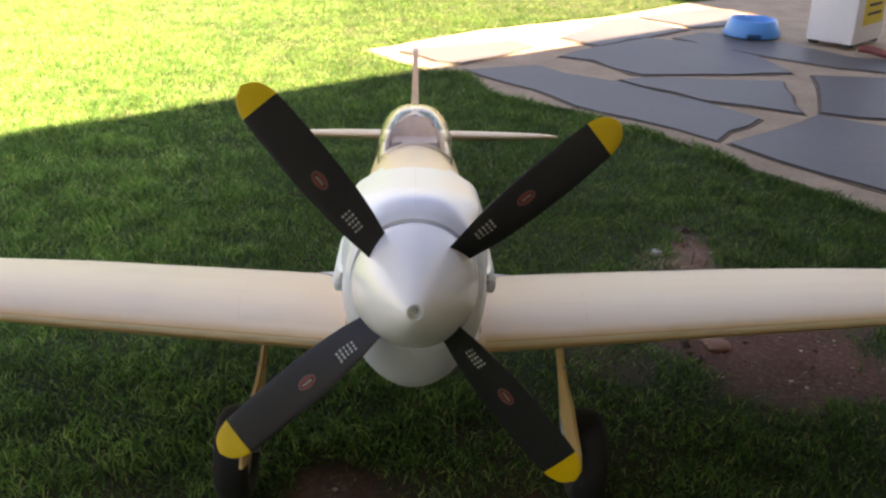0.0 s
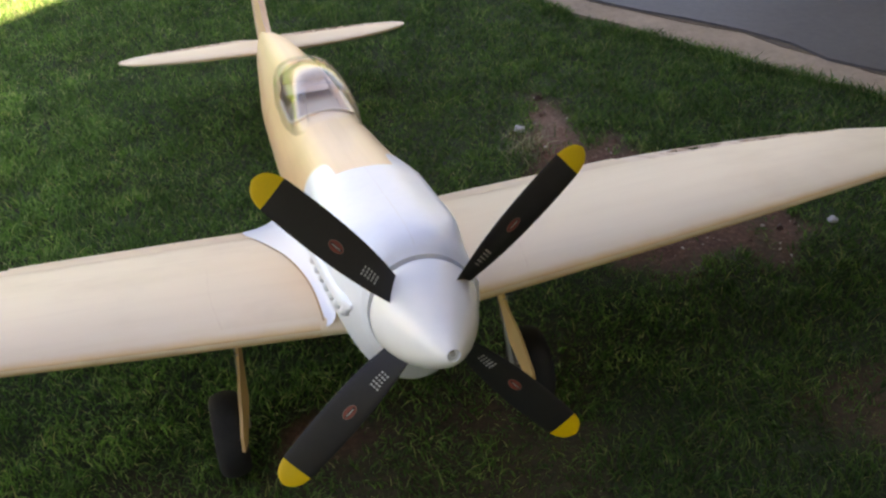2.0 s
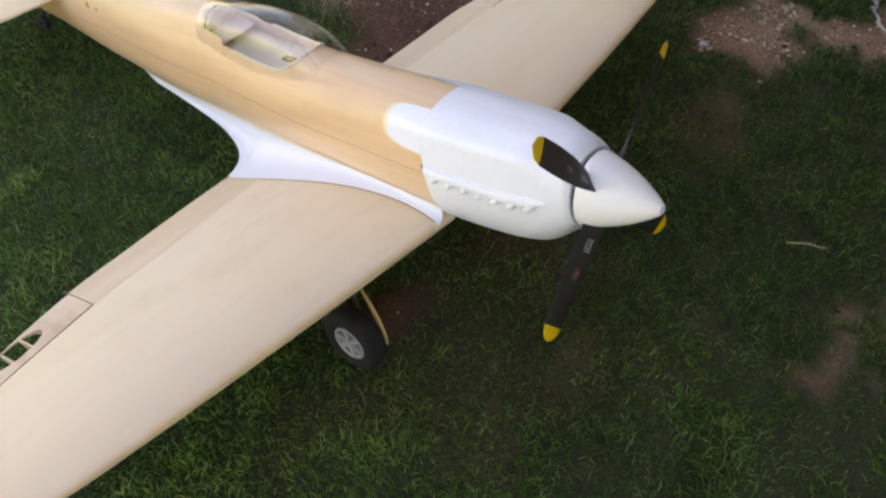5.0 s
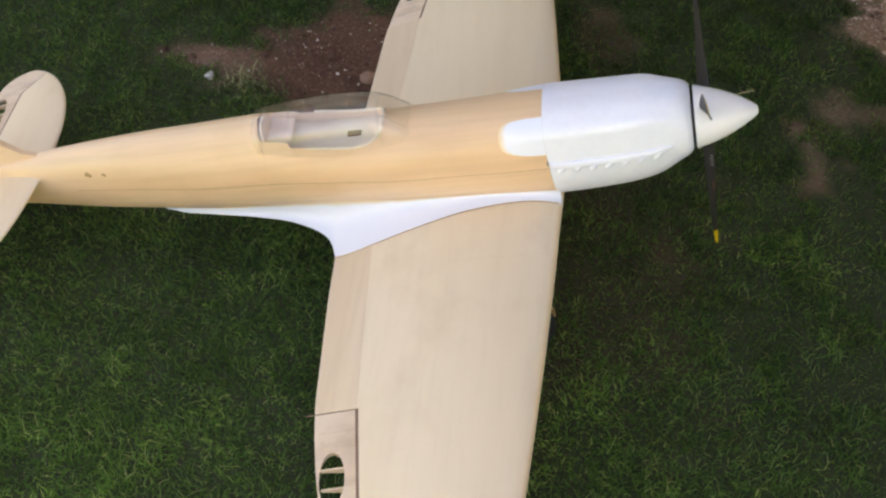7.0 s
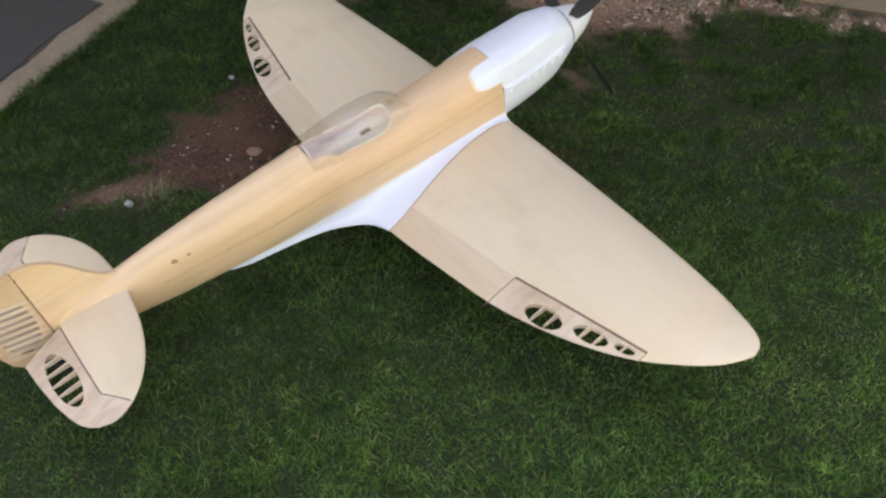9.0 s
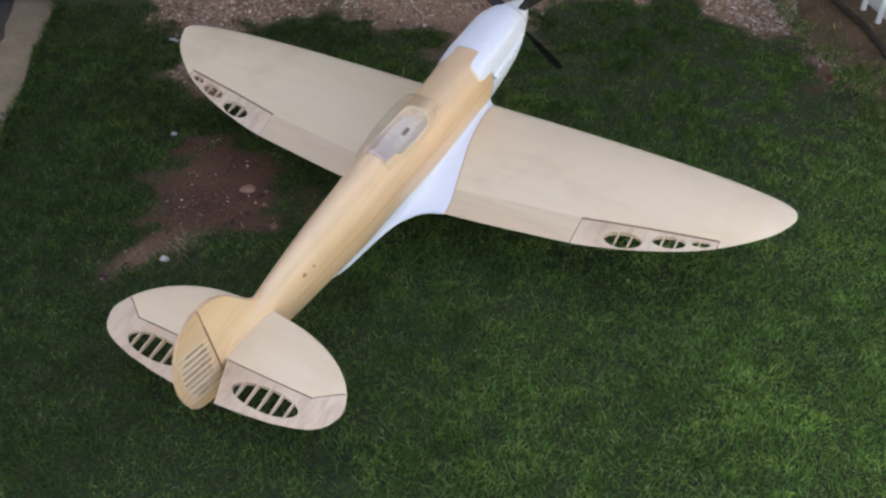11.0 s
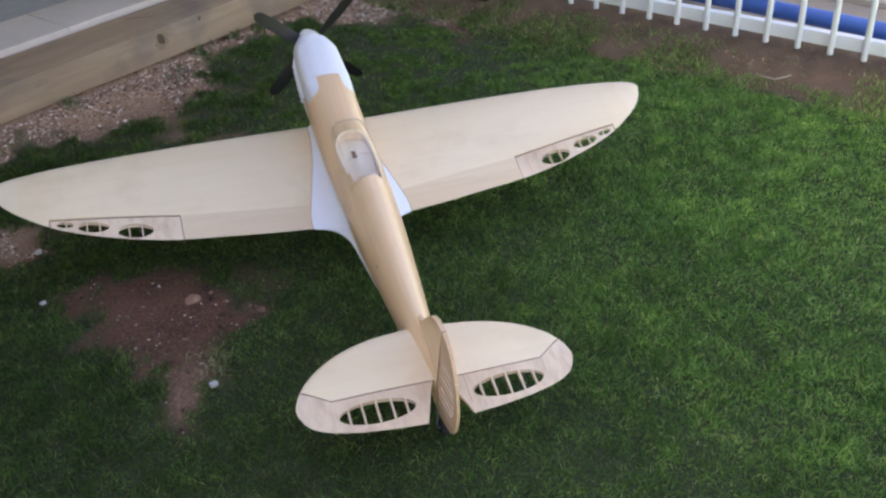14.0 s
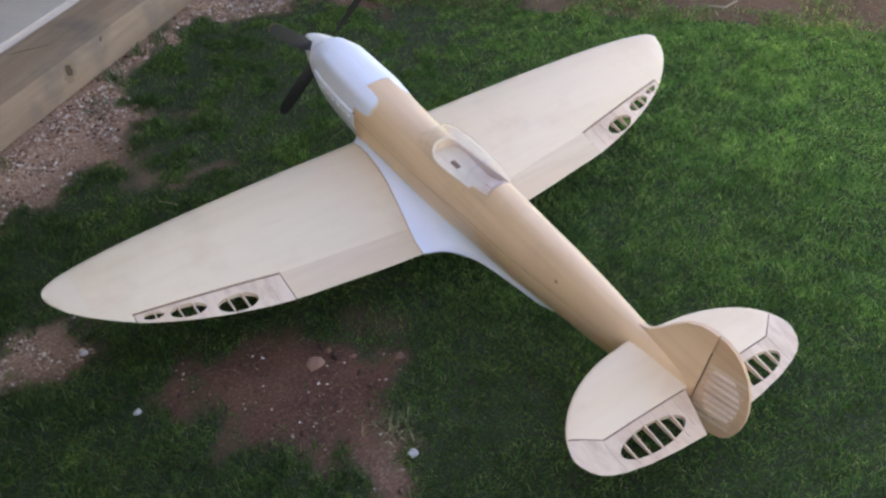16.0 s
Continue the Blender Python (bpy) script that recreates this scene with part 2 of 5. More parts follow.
# bare patches: centre, half sizes, turn, strength
BARE = [((-0.06, 0.315), 0.065, 0.045, -0.2, 0.9), ((0.20, -0.195), 0.038, 0.024, -0.4, 0.72), ((0.342, -0.19), 0.030, 0.018, -0.5, 0.8), ((0.126, -0.515), 0.055, 0.022, -0.5, 0.6), ((0.265, -0.205), 0.060, 0.022, -0.2, 0.55),
        ((0.10, 0.29), 0.05, 0.03, 0.4, 0.5), ((0.03, 0.08), 0.035, 0.020, 0.6, 0.45), ((-0.02, 0.20), 0.30, 0.20, 0.1, 0.28), ((0.57, 0.18), 0.10, 0.06, 0.4, 0.5), ((0.26, 0.585), 0.085, 0.060, -0.6, 0.42)]
# worn soil behind the wing, and the gravelled strip along the sleepers with the soil that joins it
WORN = [(0.56, 0.475), (0.63, 0.468), (0.70, 0.49), (0.68, 0.58), (0.64, 0.70), (0.55, 0.765), (0.515, 0.83), (0.505, 0.92), (0.475, 1.01), (0.42, 1.02), (0.41, 0.95), (0.405, 0.88), (0.345, 0.80), (0.30, 0.74), (0.29, 0.64), (0.36, 0.55), (0.46, 0.50)]
STRIP_NEAR = [(1.68, -0.06), (1.45, -0.015), (1.325, 0.000), (1.232, 0.026), (1.129, 0.078), (1.069, 0.115), (0.990, 0.165), (0.996, 0.205), (1.01, 0.245), (0.975, 0.280), (0.934, 0.300), (0.85, 0.335), (0.77, 0.335), (0.705, 0.28), (0.68, 0.22), (0.72, 0.165), (0.80, 0.13), (0.90, 0.06), (0.94, -0.06), (0.90, -0.22), (0.80, -0.30), (0.72, -0.37), (0.66, -0.30), (0.59, -0.35), (0.52, -0.43), (0.46, -0.33), (0.41, -0.19)]
STRIP_FAR = [(0.35, -0.21), (0.30, -0.29), (0.31, -0.42), (0.23, -0.52), (0.20, -0.62), (0.235, -0.72), (0.20, -0.79), (0.13, -0.87), (0.05, -0.93), (-0.05, -0.98), (-0.19, -1.04), (-0.33, -0.99), (-0.43, -0.96), (-0.57, -0.97), (-0.60, -0.80), (-0.66, -0.66), (-0.76, -0.72), (-0.94, -0.62), (-1.03, -0.53), (-1.50, -1.00), (-1.20, -1.70), (-0.30, -1.50), (-0.20, -1.28)]


def depth_in(poly, X, Y):
    """Metres from the outline of a polygon, positive inside it."""
    d = np.full(X.shape, 9.0)
    for (x1, y1), (x2, y2) in zip(poly, poly[1:] + poly[:1]):
        ex, ey = x2 - x1, y2 - y1
        t = np.clip(((X - x1) * ex + (Y - y1) * ey) / (ex * ex + ey * ey), 0, 1)
        d = np.minimum(d, np.hypot(X - x1 - t * ex, Y - y1 - t * ey))
    return np.where(inside(poly, X, Y), d, -d)


CELL = 0.02
GX, GY = np.meshgrid(np.arange(-3.2, 3.2 + CELL, CELL), np.arange(-3.0, 5.4 + CELL, CELL))
SOIL_FIELD, STRIP_FIELD = depth_in(WORN, GX, GY), depth_in(STRIP_NEAR + STRIP_FAR, GX, GY)


def sample(field, X, Y):
    u, v = np.clip((X + 3.2) / CELL, 0, field.shape[1] - 1.001), np.clip((Y + 3.0) / CELL, 0, field.shape[0] - 1.001)
    i, j = u.astype(int), v.astype(int)
    a, b = u - i, v - j
    return (field[j, i] * (1 - a) + field[j, i + 1] * a) * (1 - b) + (field[j + 1, i] * (1 - a) + field[j + 1, i + 1] * a) * b


def bareness(X, Y):
    """1 on bare soil, 0 under full lawn."""
    wob = rough_field(X, Y, 0.07, 5) - 0.5 + 0.6 * (rough_field(X, Y, 0.025, 6) - 0.5)
    out = np.zeros(X.shape)
    for (cx, cy), rx, ry, turn, full in BARE:
        c, s = math.cos(turn), math.sin(turn)
        u, v = ((X - cx) * c + (Y - cy) * s) / rx, (-(X - cx) * s + (Y - cy) * c) / ry
        out = np.maximum(out, np.clip((1.15 - np.sqrt(u * u + v * v) + 0.9 * wob) * 2.6, 0, 1) * full)
    out = np.maximum(out, np.clip((sample(SOIL_FIELD, X, Y) + 0.018 + 0.105 * wob) * 17, 0, 1))
    out = np.maximum(out, np.clip((sample(STRIP_FIELD, X, Y) + 0.012 + 0.115 * wob) * 15, 0, 1))
    f = (X + 0.866) * 0.809 + (Y + 0.907) * 0.588              # metres from the pool fence
    out = np.maximum(out, np.clip((0.055 - f + 0.16 * wob) * 9, 0, 1))
    return np.where((abs(X) < 3.2) & (Y > -3.0) & (Y < 5.4), out, 0.0)


def sandiness(X, Y):
    """1 on the pale gravelly strip, 0 on dark garden soil."""
    A, W = along(X, Y), away(X, Y)
    return (0.55 * np.clip((0.30 - W) * 6, 0, 1) + 0.45 * np.clip((0.62 - W) * 5, 0, 1)) * np.clip((1.95 - A) * 3, 0, 1) + 0.62 * np.exp(-(((X - 0.87) / 0.18) ** 2 + ((Y - 0.20) / 0.15) ** 2)) + 0.34 * np.exp(-(((X - 0.30) / 0.15) ** 2 + ((Y + 0.21) / 0.09) ** 2)) + 0.45 * np.exp(-(((X - 0.45) / 0.09) ** 2 + ((Y - 0.95) / 0.10) ** 2))


def ground_z(X, Y):
    bank = np.interp(away(X, Y), [-0.06, -0.02, 0.0, 0.03, 0.07, 0.12, 0.20], [0.064, 0.055, 0.046, 0.040, 0.022, 0.007, 0.0]) * np.clip((1.75 - along(X, Y)) * 2.5, 0, 1)
    return 0.010 + bank + 0.012 * (rough_field(X, Y, 0.5, 1) - 0.5) + 0.006 * (rough_field(X, Y, 0.09, 2) - 0.5)


def build_ground():
    xs = np.concatenate([[-60, -20, -8], np.linspace(-3.2, 3.2, 214), [8, 20, 60]])
    ys = np.concatenate([[-60, -20, -8], np.linspace(-3.0, 5.4, 281), [9, 20, 60]])
    X, Y = np.meshgrid(xs, ys)
    near = (abs(X) <= 3.2) & (Y >= -3.0) & (Y <= 5.4)
    b = bareness(X, Y)
    Z = np.where(near, ground_z(X, Y) + b * 0.010 * (rough_field(X, Y, 0.04, 3) - 0.6), 0.008)
    Z = np.where(inside(PATIO, X, Y), -0.03, Z)
    nx, ny = len(xs), len(ys)
    me = bpy.data.meshes.new("ground")
    idx = np.arange(nx * ny).reshape(ny, nx)
    quads = np.stack([idx[:-1, :-1], idx[:-1, 1:], idx[1:, 1:], idx[1:, :-1]], -1).reshape(-1, 4)
    me.from_pydata(np.stack([X, Y, Z], -1).reshape(-1, 3).tolist(), [], quads.tolist())
    for p in me.polygons:
        p.use_smooth = True
    at = me.attributes.new("bare", "FLOAT", "POINT")
    at.data.foreach_set("value", b.reshape(-1).astype(np.float32))
    for nm, val in (("sandy", sandiness(X, Y)), ("grown", np.where(near, 0.0, 1.0))):
        q = me.attributes.new(nm, "FLOAT", "POINT")
        q.data.foreach_set("value", np.clip(val, 0, 1).reshape(-1).astype(np.float32))
    m, n, l, bs = mat("soil_and_thatch", 0.95)
    v = coords(n, l, world_space=True)
    a = n.new("ShaderNodeAttribute")
    a.attribute_name = "bare"
    s1, s2 = noise_tex(n, l, v, 9, 5), noise_tex(n, l, v, 140, 4, 0.7)
    soil = mix(n, l, 0.5, ramp(n, l, s1, [(0.3, (0.074, 0.026, 0.014)), (0.7, (0.185, 0.080, 0.043))]), ramp(n, l, s2, [(0.35, (0.034, 0.013, 0.008)), (0.56, (0.135, 0.058, 0.034)), (0.72, (0.36, 0.24, 0.17))]))
    thatch = ramp(n, l, s2, [(0.3, (0.016, 0.026, 0.008)), (0.7, (0.05, 0.064, 0.022))])
    sand = mix(n, l, 0.6, ramp(n, l, s1, [(0.3, (0.35, 0.180, 0.105)), (0.7, (0.47, 0.270, 0.172))]), ramp(n, l, s2, [(0.33, (0.15, 0.085, 0.052)), (0.53, (0.34, 0.215, 0.14)), (0.66, (0.64, 0.49, 0.37))]))
    a2, a3 = n.new("ShaderNodeAttribute"), n.new("ShaderNodeAttribute")
    a2.attribute_name, a3.attribute_name = "sandy", "grown"
    soil = mix(n, l, a2.outputs["Fac"], soil, sand)
    field = ramp(n, l, s1, [(0.3, (0.045, 0.085, 0.018)), (0.7, (0.08, 0.13, 0.03))])
    base = mix(n, l, a.outputs["Fac"], thatch, soil)
    l.new(mix(n, l, a3.outputs["Fac"], base, field), bs.inputs["Base Color"])
    bump(n, l, bs, s2, 0.6, 0.004)
    me.materials.append(m)
    return tagged(new("ground", me), "reddish bare soil under the lawn", "ground", kind="structure")


build_ground()


def grass_material(name, tips):
    m, n, l, b = mat(name, 0.55)
    v = coords(n, l, world_space=True)
    g = n.new("ShaderNodeNewGeometry")
    patch, tuft = noise_tex(n, l, v, 2.6, 4, 0.6), noise_tex(n, l, v, 17, 3, 0.6)
    c1 = ramp(n, l, g.outputs["Random Per Island"], [(0.0, (0.022, 0.064, 0.015)), (0.40, (0.050, 0.138, 0.033)), (0.74, (0.095, 0.208, 0.058)), (0.92, (0.168, 0.280, 0.100)), (1.0, tips)])
    c2 = ramp(n, l, patch, [(0.30, (0.82, 0.86, 0.86)), (0.52, (1.12, 1.08, 1.12)), (0.72, (1.40, 1.32, 1.28))])
    c3 = ramp(n, l, tuft, [(0.32, (0.66, 0.70, 0.66)), (0.52, (1.0, 1.0, 1.0)), (0.70, (1.45, 1.36, 1.22))])
    c1 = mix(n, l, 1.0, mix(n, l, 1.0, c1, c2, "MULTIPLY"), c3, "MULTIPLY")
    # light falloff painted into the blades: dark by the patio, paler towards the pool
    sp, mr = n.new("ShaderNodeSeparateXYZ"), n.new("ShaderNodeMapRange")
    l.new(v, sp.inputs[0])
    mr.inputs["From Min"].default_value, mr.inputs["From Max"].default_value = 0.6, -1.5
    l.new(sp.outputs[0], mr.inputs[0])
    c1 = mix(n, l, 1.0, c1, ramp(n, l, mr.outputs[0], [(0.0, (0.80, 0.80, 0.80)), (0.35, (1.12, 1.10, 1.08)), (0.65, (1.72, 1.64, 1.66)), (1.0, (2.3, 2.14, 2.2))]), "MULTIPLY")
    l.new(c1, b.inputs["Base Color"])
    b.inputs["Roughness"].default_value = 0.40
    b.inputs["Specular IOR Level"].default_value = 0.28
    tl, ms = n.new("ShaderNodeBsdfTranslucent"), n.new("ShaderNodeMixShader")
    l.new(mix(n, l, 1.0, c1, (1.40, 1.46, 0.96), "MULTIPLY"), tl.inputs[0])
    ms.inputs[0].default_value = 0.58
    l.new(b.outputs[0], ms.inputs[1])
    l.new(tl.outputs[0], ms.inputs[2])
    l.new(ms.outputs[0], n["Material Output"].inputs[0])
    return m


def blades(name, x, y, height, width, lean, material, label, seed, lift=0.0):
    """Bent grass blades, three faces each, in one mesh."""
    r = np.random.RandomState(seed)
    n = len(x)
    a, th = r.rand(n) * 2 * np.pi, rough_field(x, y, 0.05, 77) * 9 + r.rand(n) * 5.2
    z = ground_z(x, y) - 0.004 + lift
    wx, wy = np.cos(a) * width / 2, np.sin(a) * width / 2
    lx, ly = np.cos(th) * lean, np.sin(th) * lean
    V = np.zeros((n, 5, 3), np.float32)
    for k, (f, h, w) in enumerate(((0, 0, -1), (0, 0, 1), (0.35, 0.60, 0.85), (0.35, 0.60, -0.85), (1.0, 1.0, 0.0))):
        V[:, k, 0], V[:, k, 1] = x + lx * f * height + wx * w, y + ly * f * height + wy * w
        V[:, k, 2] = z + height * h * (1 - 0.25 * f * lean)
    me = bpy.data.meshes.new(name)
    me.vertices.add(5 * n)
    me.vertices.foreach_set("co", V.reshape(-1))
    base = (np.arange(n) * 5)[:, None]
    loops = np.concatenate([base + np.array([[0, 1, 2, 3]]), base + np.array([[3, 2, 4]])], 1).reshape(-1)
    me.loops.add(7 * n)
    me.loops.foreach_set("vertex_index", loops.astype(np.int32))
    me.polygons.add(2 * n)
    st = np.stack([np.arange(n) * 7, np.arange(n) * 7 + 4], 1).reshape(-1)
    me.polygons.foreach_set("loop_start", st.astype(np.int32))
    me.update(calc_edges=True)
    me.validate()
    me.materials.append(material)
    return tagged(new(name, me), label, "grass", kind="stuff")


def lawn():
    r = np.random.RandomState(11)
    n = 2300000
    x, y = r.uniform(-2.7, 2.0, n), r.uniform(-1.75, 4.9, n)
    near = np.clip(1.45 - np.hypot(x - 0.0, y - 0.4) * 0.33, 0.30, 1)
    f = (x + 0.866) * 0.809 + (y + 0.907) * 0.588
    b = bareness(x, y)
    clump = rough_field(x, y, 0.05, 21)
    keep = (r.rand(n) < near) & ~inside(PATIO, x, y) & (away(x, y) > 0.06) & (f > 0.19)
    keep &= r.rand(n) > np.clip(b * 1.25 - 0.35 * (clump - 0.5), 0, 1) * 0.985
    keep &= ~((clump < 0.55) & (r.rand(n) < 0.75 * np.clip((0.15 - y) / 0.5, 0, 1) * (x > -0.8)))      # gappier in front of the nose, dark thatch also standing in for shade
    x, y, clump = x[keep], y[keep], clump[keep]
    h = (0.007 + 0.010 * r.rand(len(x)) + 0.010 * clump) * (0.75 + 0.5 * rough_field(x, y, 0.35, 31)) * (1 - 0.35 * bareness(x, y))
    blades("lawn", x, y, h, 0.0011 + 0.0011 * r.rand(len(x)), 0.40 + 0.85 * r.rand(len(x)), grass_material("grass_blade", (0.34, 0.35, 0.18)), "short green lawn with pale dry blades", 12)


lawn()


def patio_fringe():
    """Longer blades leaning over the edge of the patio."""
    r = np.random.RandomState(83)
    n = 9000
    k, t = r.randint(0, len(PATIO_EDGE) - 1, n), r.rand(n)
    P = np.array(PATIO_EDGE)
    x, y = (P[k] * (1 - t[:, None]) + P[k + 1] * t[:, None]).T
    x, y = x - np.abs(r.normal(0, 0.022, n)) + 0.012, y - np.abs(r.normal(0, 0.022, n)) + 0.008
    ok = rough_field(x, y, 0.06, 97) > 0.30
    x, y = x[ok], y[ok]
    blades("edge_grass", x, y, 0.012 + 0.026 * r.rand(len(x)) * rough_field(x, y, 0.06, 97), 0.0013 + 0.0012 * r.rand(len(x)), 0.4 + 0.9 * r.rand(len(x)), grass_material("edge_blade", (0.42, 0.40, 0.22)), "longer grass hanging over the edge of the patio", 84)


patio_fringe()

# ---- patio ----
M_MORTAR = speckled("sandy_mortar", (0.44, 0.330, 0.225), (0.27, 0.200, 0.135), 9, rough=0.9, relief=0.5, dist=0.004)


def slate_material():
    m, n, l, b = mat("grey_slate", 0.52)
    b.inputs["Specular IOR Level"].default_value = 0.42
    v = coords(n, l, world_space=True)
    o = n.new("ShaderNodeObjectInfo")
    s1, s2 = noise_tex(n, l, v, 3, 5, 0.6), noise_tex(n, l, v, 60, 4, 0.6)
    c = ramp(n, l, s1, [(0.3, (0.050, 0.052, 0.060)), (0.7, (0.082, 0.083, 0.090))])
    c = mix(n, l, ramp(n, l, o.outputs["Random"], [(0, (0, 0, 0)), (1, (0.35, 0.35, 0.35))]), c, (0.115, 0.100, 0.086))
    c = mix(n, l, 0.25, c, ramp(n, l, s2, [(0.35, (0.045, 0.045, 0.05)), (0.7, (0.11, 0.105, 0.10))]))
    l.new(c, b.inputs["Base Color"])
    bump(n, l, b, s2, 0.25, 0.002)
    return m


M_SLATE = slate_material()


def prism(poly, z0, z1, jitter=0.0, seed=0):
    """An upright slab on a polygon, its edge broken up a little."""
    r = random.Random(seed)
    pts = []
    for (x1, y1), (x2, y2) in zip(poly, poly[1:] + poly[:1]):
        k = max(1, int(math.hypot(x2 - x1, y2 - y1) / 0.08)) if jitter else 1
        for i in range(k):
            t = i / k
            pts.append((x1 + (x2 - x1) * t + r.uniform(-jitter, jitter), y1 + (y2 - y1) * t + r.uniform(-jitter, jitter)))
    bm = bmesh.new()
    top = [bm.verts.new((x, y, z1)) for x, y in pts]
    bot = [bm.verts.new((x, y, z0)) for x, y in pts]
    f = bm.faces.new(top)
    bm.faces.new(bot[::-1])
    for i in range(len(pts)):
        j = (i + 1) % len(pts)
        bm.faces.new((top[i], bot[i], bot[j], top[j]))
    bmesh.ops.triangulate(bm, faces=[f])
    return bm


pavement = tagged(mesh_ob("pavement", prism(PATIO, -0.05, 0.012, 0.008, 3), M_MORTAR, False), "sandy mortar bed of a slate patio", "patio", kind="structure")
SLABS = [
    [(0.14, 2.20), (0.22, 2.24), (0.34, 2.28), (0.42, 2.19), (0.54, 2.10), (0.72, 1.905), (0.82, 1.765), (0.66, 1.575), (0.52, 1.73), (0.40, 1.85), (0.255, 2.06)],
    [(0.43, 2.405), (0.565, 2.545), (0.745, 2.70), (0.94, 2.62), (1.03, 2.46), (1.073, 2.235), (0.636, 2.178), (0.606, 2.195), (0.522, 2.35)],
    [(0.55, 2.126), (0.63, 2.155), (1.008, 2.139), (0.938, 1.812), (0.828, 1.865), (0.73, 1.92)],
    [(0.85, 2.707), (0.97, 2.817), (1.05, 2.765), (1.185, 2.664), (1.328, 2.473), (1.60, 2.38), (1.60, 2.25), (1.349, 2.269), (1.221, 2.322), (1.036, 2.475)],
    [(1.118, 2.215), (1.62, 2.20), (1.62, 1.68), (1.242, 1.736), (0.99, 1.816), (1.09, 2.10)],
    [(0.695, 1.545), (0.985, 1.79), (1.19, 1.63), (1.54, 1.50), (1.54, 1.20), (1.45, 0.73), (1.30, 0.64), (1.20, 0.80), (1.055, 1.00), (0.975, 1.175), (0.885, 1.278), (0.765, 1.428)],
    [(1.385, 0.60), (1.49, 0.65), (1.95, 0.55), (1.85, 0.02), (1.55, 0.365)],
    [(1.61, 1.16), (1.60, 1.60), (2.3, 1.60), (2.3, 0.72), (1.54, 0.76)],
    [(-0.048, 2.432), (0.114, 2.532), (0.302, 2.609), (0.368, 2.527), (0.142, 2.281), (0.067, 2.31)],
    [(0.475, 2.688), (0.666, 2.982), (0.751, 3.068), (0.929, 2.867), (0.749, 2.716), (0.568, 2.557)],
    [(0.80, 3.08), (0.96, 2.90), (1.28, 3.05), (1.12, 3.30)],
]
M_GROOVE = speckled("dirty_slab_joint", (0.085, 0.062, 0.045), (0.16, 0.12, 0.085), 30, rough=0.95, relief=0.5, dist=0.003)
for k, poly in enumerate(SLABS):
    cx, cy = sum(p[0] for p in poly) / len(poly), sum(p[1] for p in poly) / len(poly)
    wide = [(x + 0.011 * (x - cx) / math.hypot(x - cx, y - cy), y + 0.011 * (y - cy) / math.hypot(x - cx, y - cy)) for x, y in poly]
    part("slab_joint", prism(wide, 0.0, 0.0135, 0.009, 40 + k), M_GROOVE, pavement, "dark gritty joint round a slab", smooth=False)
    part("slab", prism(poly, 0.0, 0.0160 + 0.0010 * (k % 3), 0.009, 40 + k), M_SLATE, pavement, smooth=False)


# ---- sleeper wall, raised terrace, house ----
def wood_sleeper():
    m, n, l, b = mat("weathered_pine", 0.85)
    v, iso = coords(n, l, (0.10, 1, 1)), coords(n, l)
    s1, s2, s3 = noise_tex(n, l, v, 45, 5, 0.65), noise_tex(n, l, v, 8, 3), noise_tex(n, l, iso, 5, 3)
    c = ramp(n, l, s2, [(0.3, (0.310, 0.208, 0.135)), (0.7, (0.440, 0.310, 0.208))])
    c = mix(n, l, ramp(n, l, s1, [(0.42, (0, 0, 0)), (0.75, (0.5, 0.5, 0.5))]), c, (0.19, 0.125, 0.075))
    c = mix(n, l, ramp(n, l, s3, [(0.52, (0, 0, 0)), (0.72, (0.65, 0.65, 0.65))]), c, (0.16, 0.135, 0.115))
    l.new(c, b.inputs["Base Color"])
    bump(n, l, b, s1, 0.35, 0.003)
    return m


M_SLEEPER = wood_sleeper()
M_STAIN = speckled("knot_halo", (0.30, 0.21, 0.13), (0.24, 0.165, 0.10), 50, rough=0.85, relief=0.3)
M_WET = speckled("grey_stain", (0.250, 0.178, 0.120), (0.315, 0.225, 0.150), 25, rough=0.85, relief=0.3)
M_KNOT = speckled("dark_knot", (0.07, 0.045, 0.028), (0.13, 0.085, 0.05), 60, rough=0.8, relief=0.4)
M_CAP = speckled("pale_concrete", (0.61, 0.545, 0.490), (0.52, 0.465, 0.415), 5, rough=0.8, relief=0.25, dist=0.002)
M_TERRACE = speckled("grey_terrace", (0.30, 0.30, 0.31), (0.24, 0.24, 0.25), 3, rough=0.7)
M_HOUSE = speckled("cream_render", (0.55, 0.50, 0.42), (0.48, 0.43, 0.36), 3, rough=0.9)
M_ROOF = speckled("roof_sheet", (0.20, 0.10, 0.08), (0.26, 0.14, 0.10), 3, rough=0.6)
ANG = math.atan2(WALL_DIR.y, WALL_DIR.x)


def wall_frame(s, out, z):
    """A place s metres along the sleeper wall, out metres from its face."""
    p = BASE + WALL_DIR * s + WALL_OUT * out
    return Matrix.Translation((p.x, p.y, z)) @ Matrix.Rotation(ANG, 4, "Z")


SLEEPER_TOP, SLEEPER_DEEP = 0.178, 0.214


def sleeper(s0, s1):
    bm = box(bmesh.new(), (s1 - s0 - 0.0012, SLEEPER_DEEP, 0.108), None, 0.005)
    ob = mesh_ob("timber_sleeper", bm, M_SLEEPER)
    ob.matrix_world = wall_frame((s0 + s1) / 2, -SLEEPER_DEEP / 2, SLEEPER_TOP - 0.054)
    return tagged(ob, "weathered pine sleeper edging a gravel strip", "sleeper", "sleepers of the garden edge")


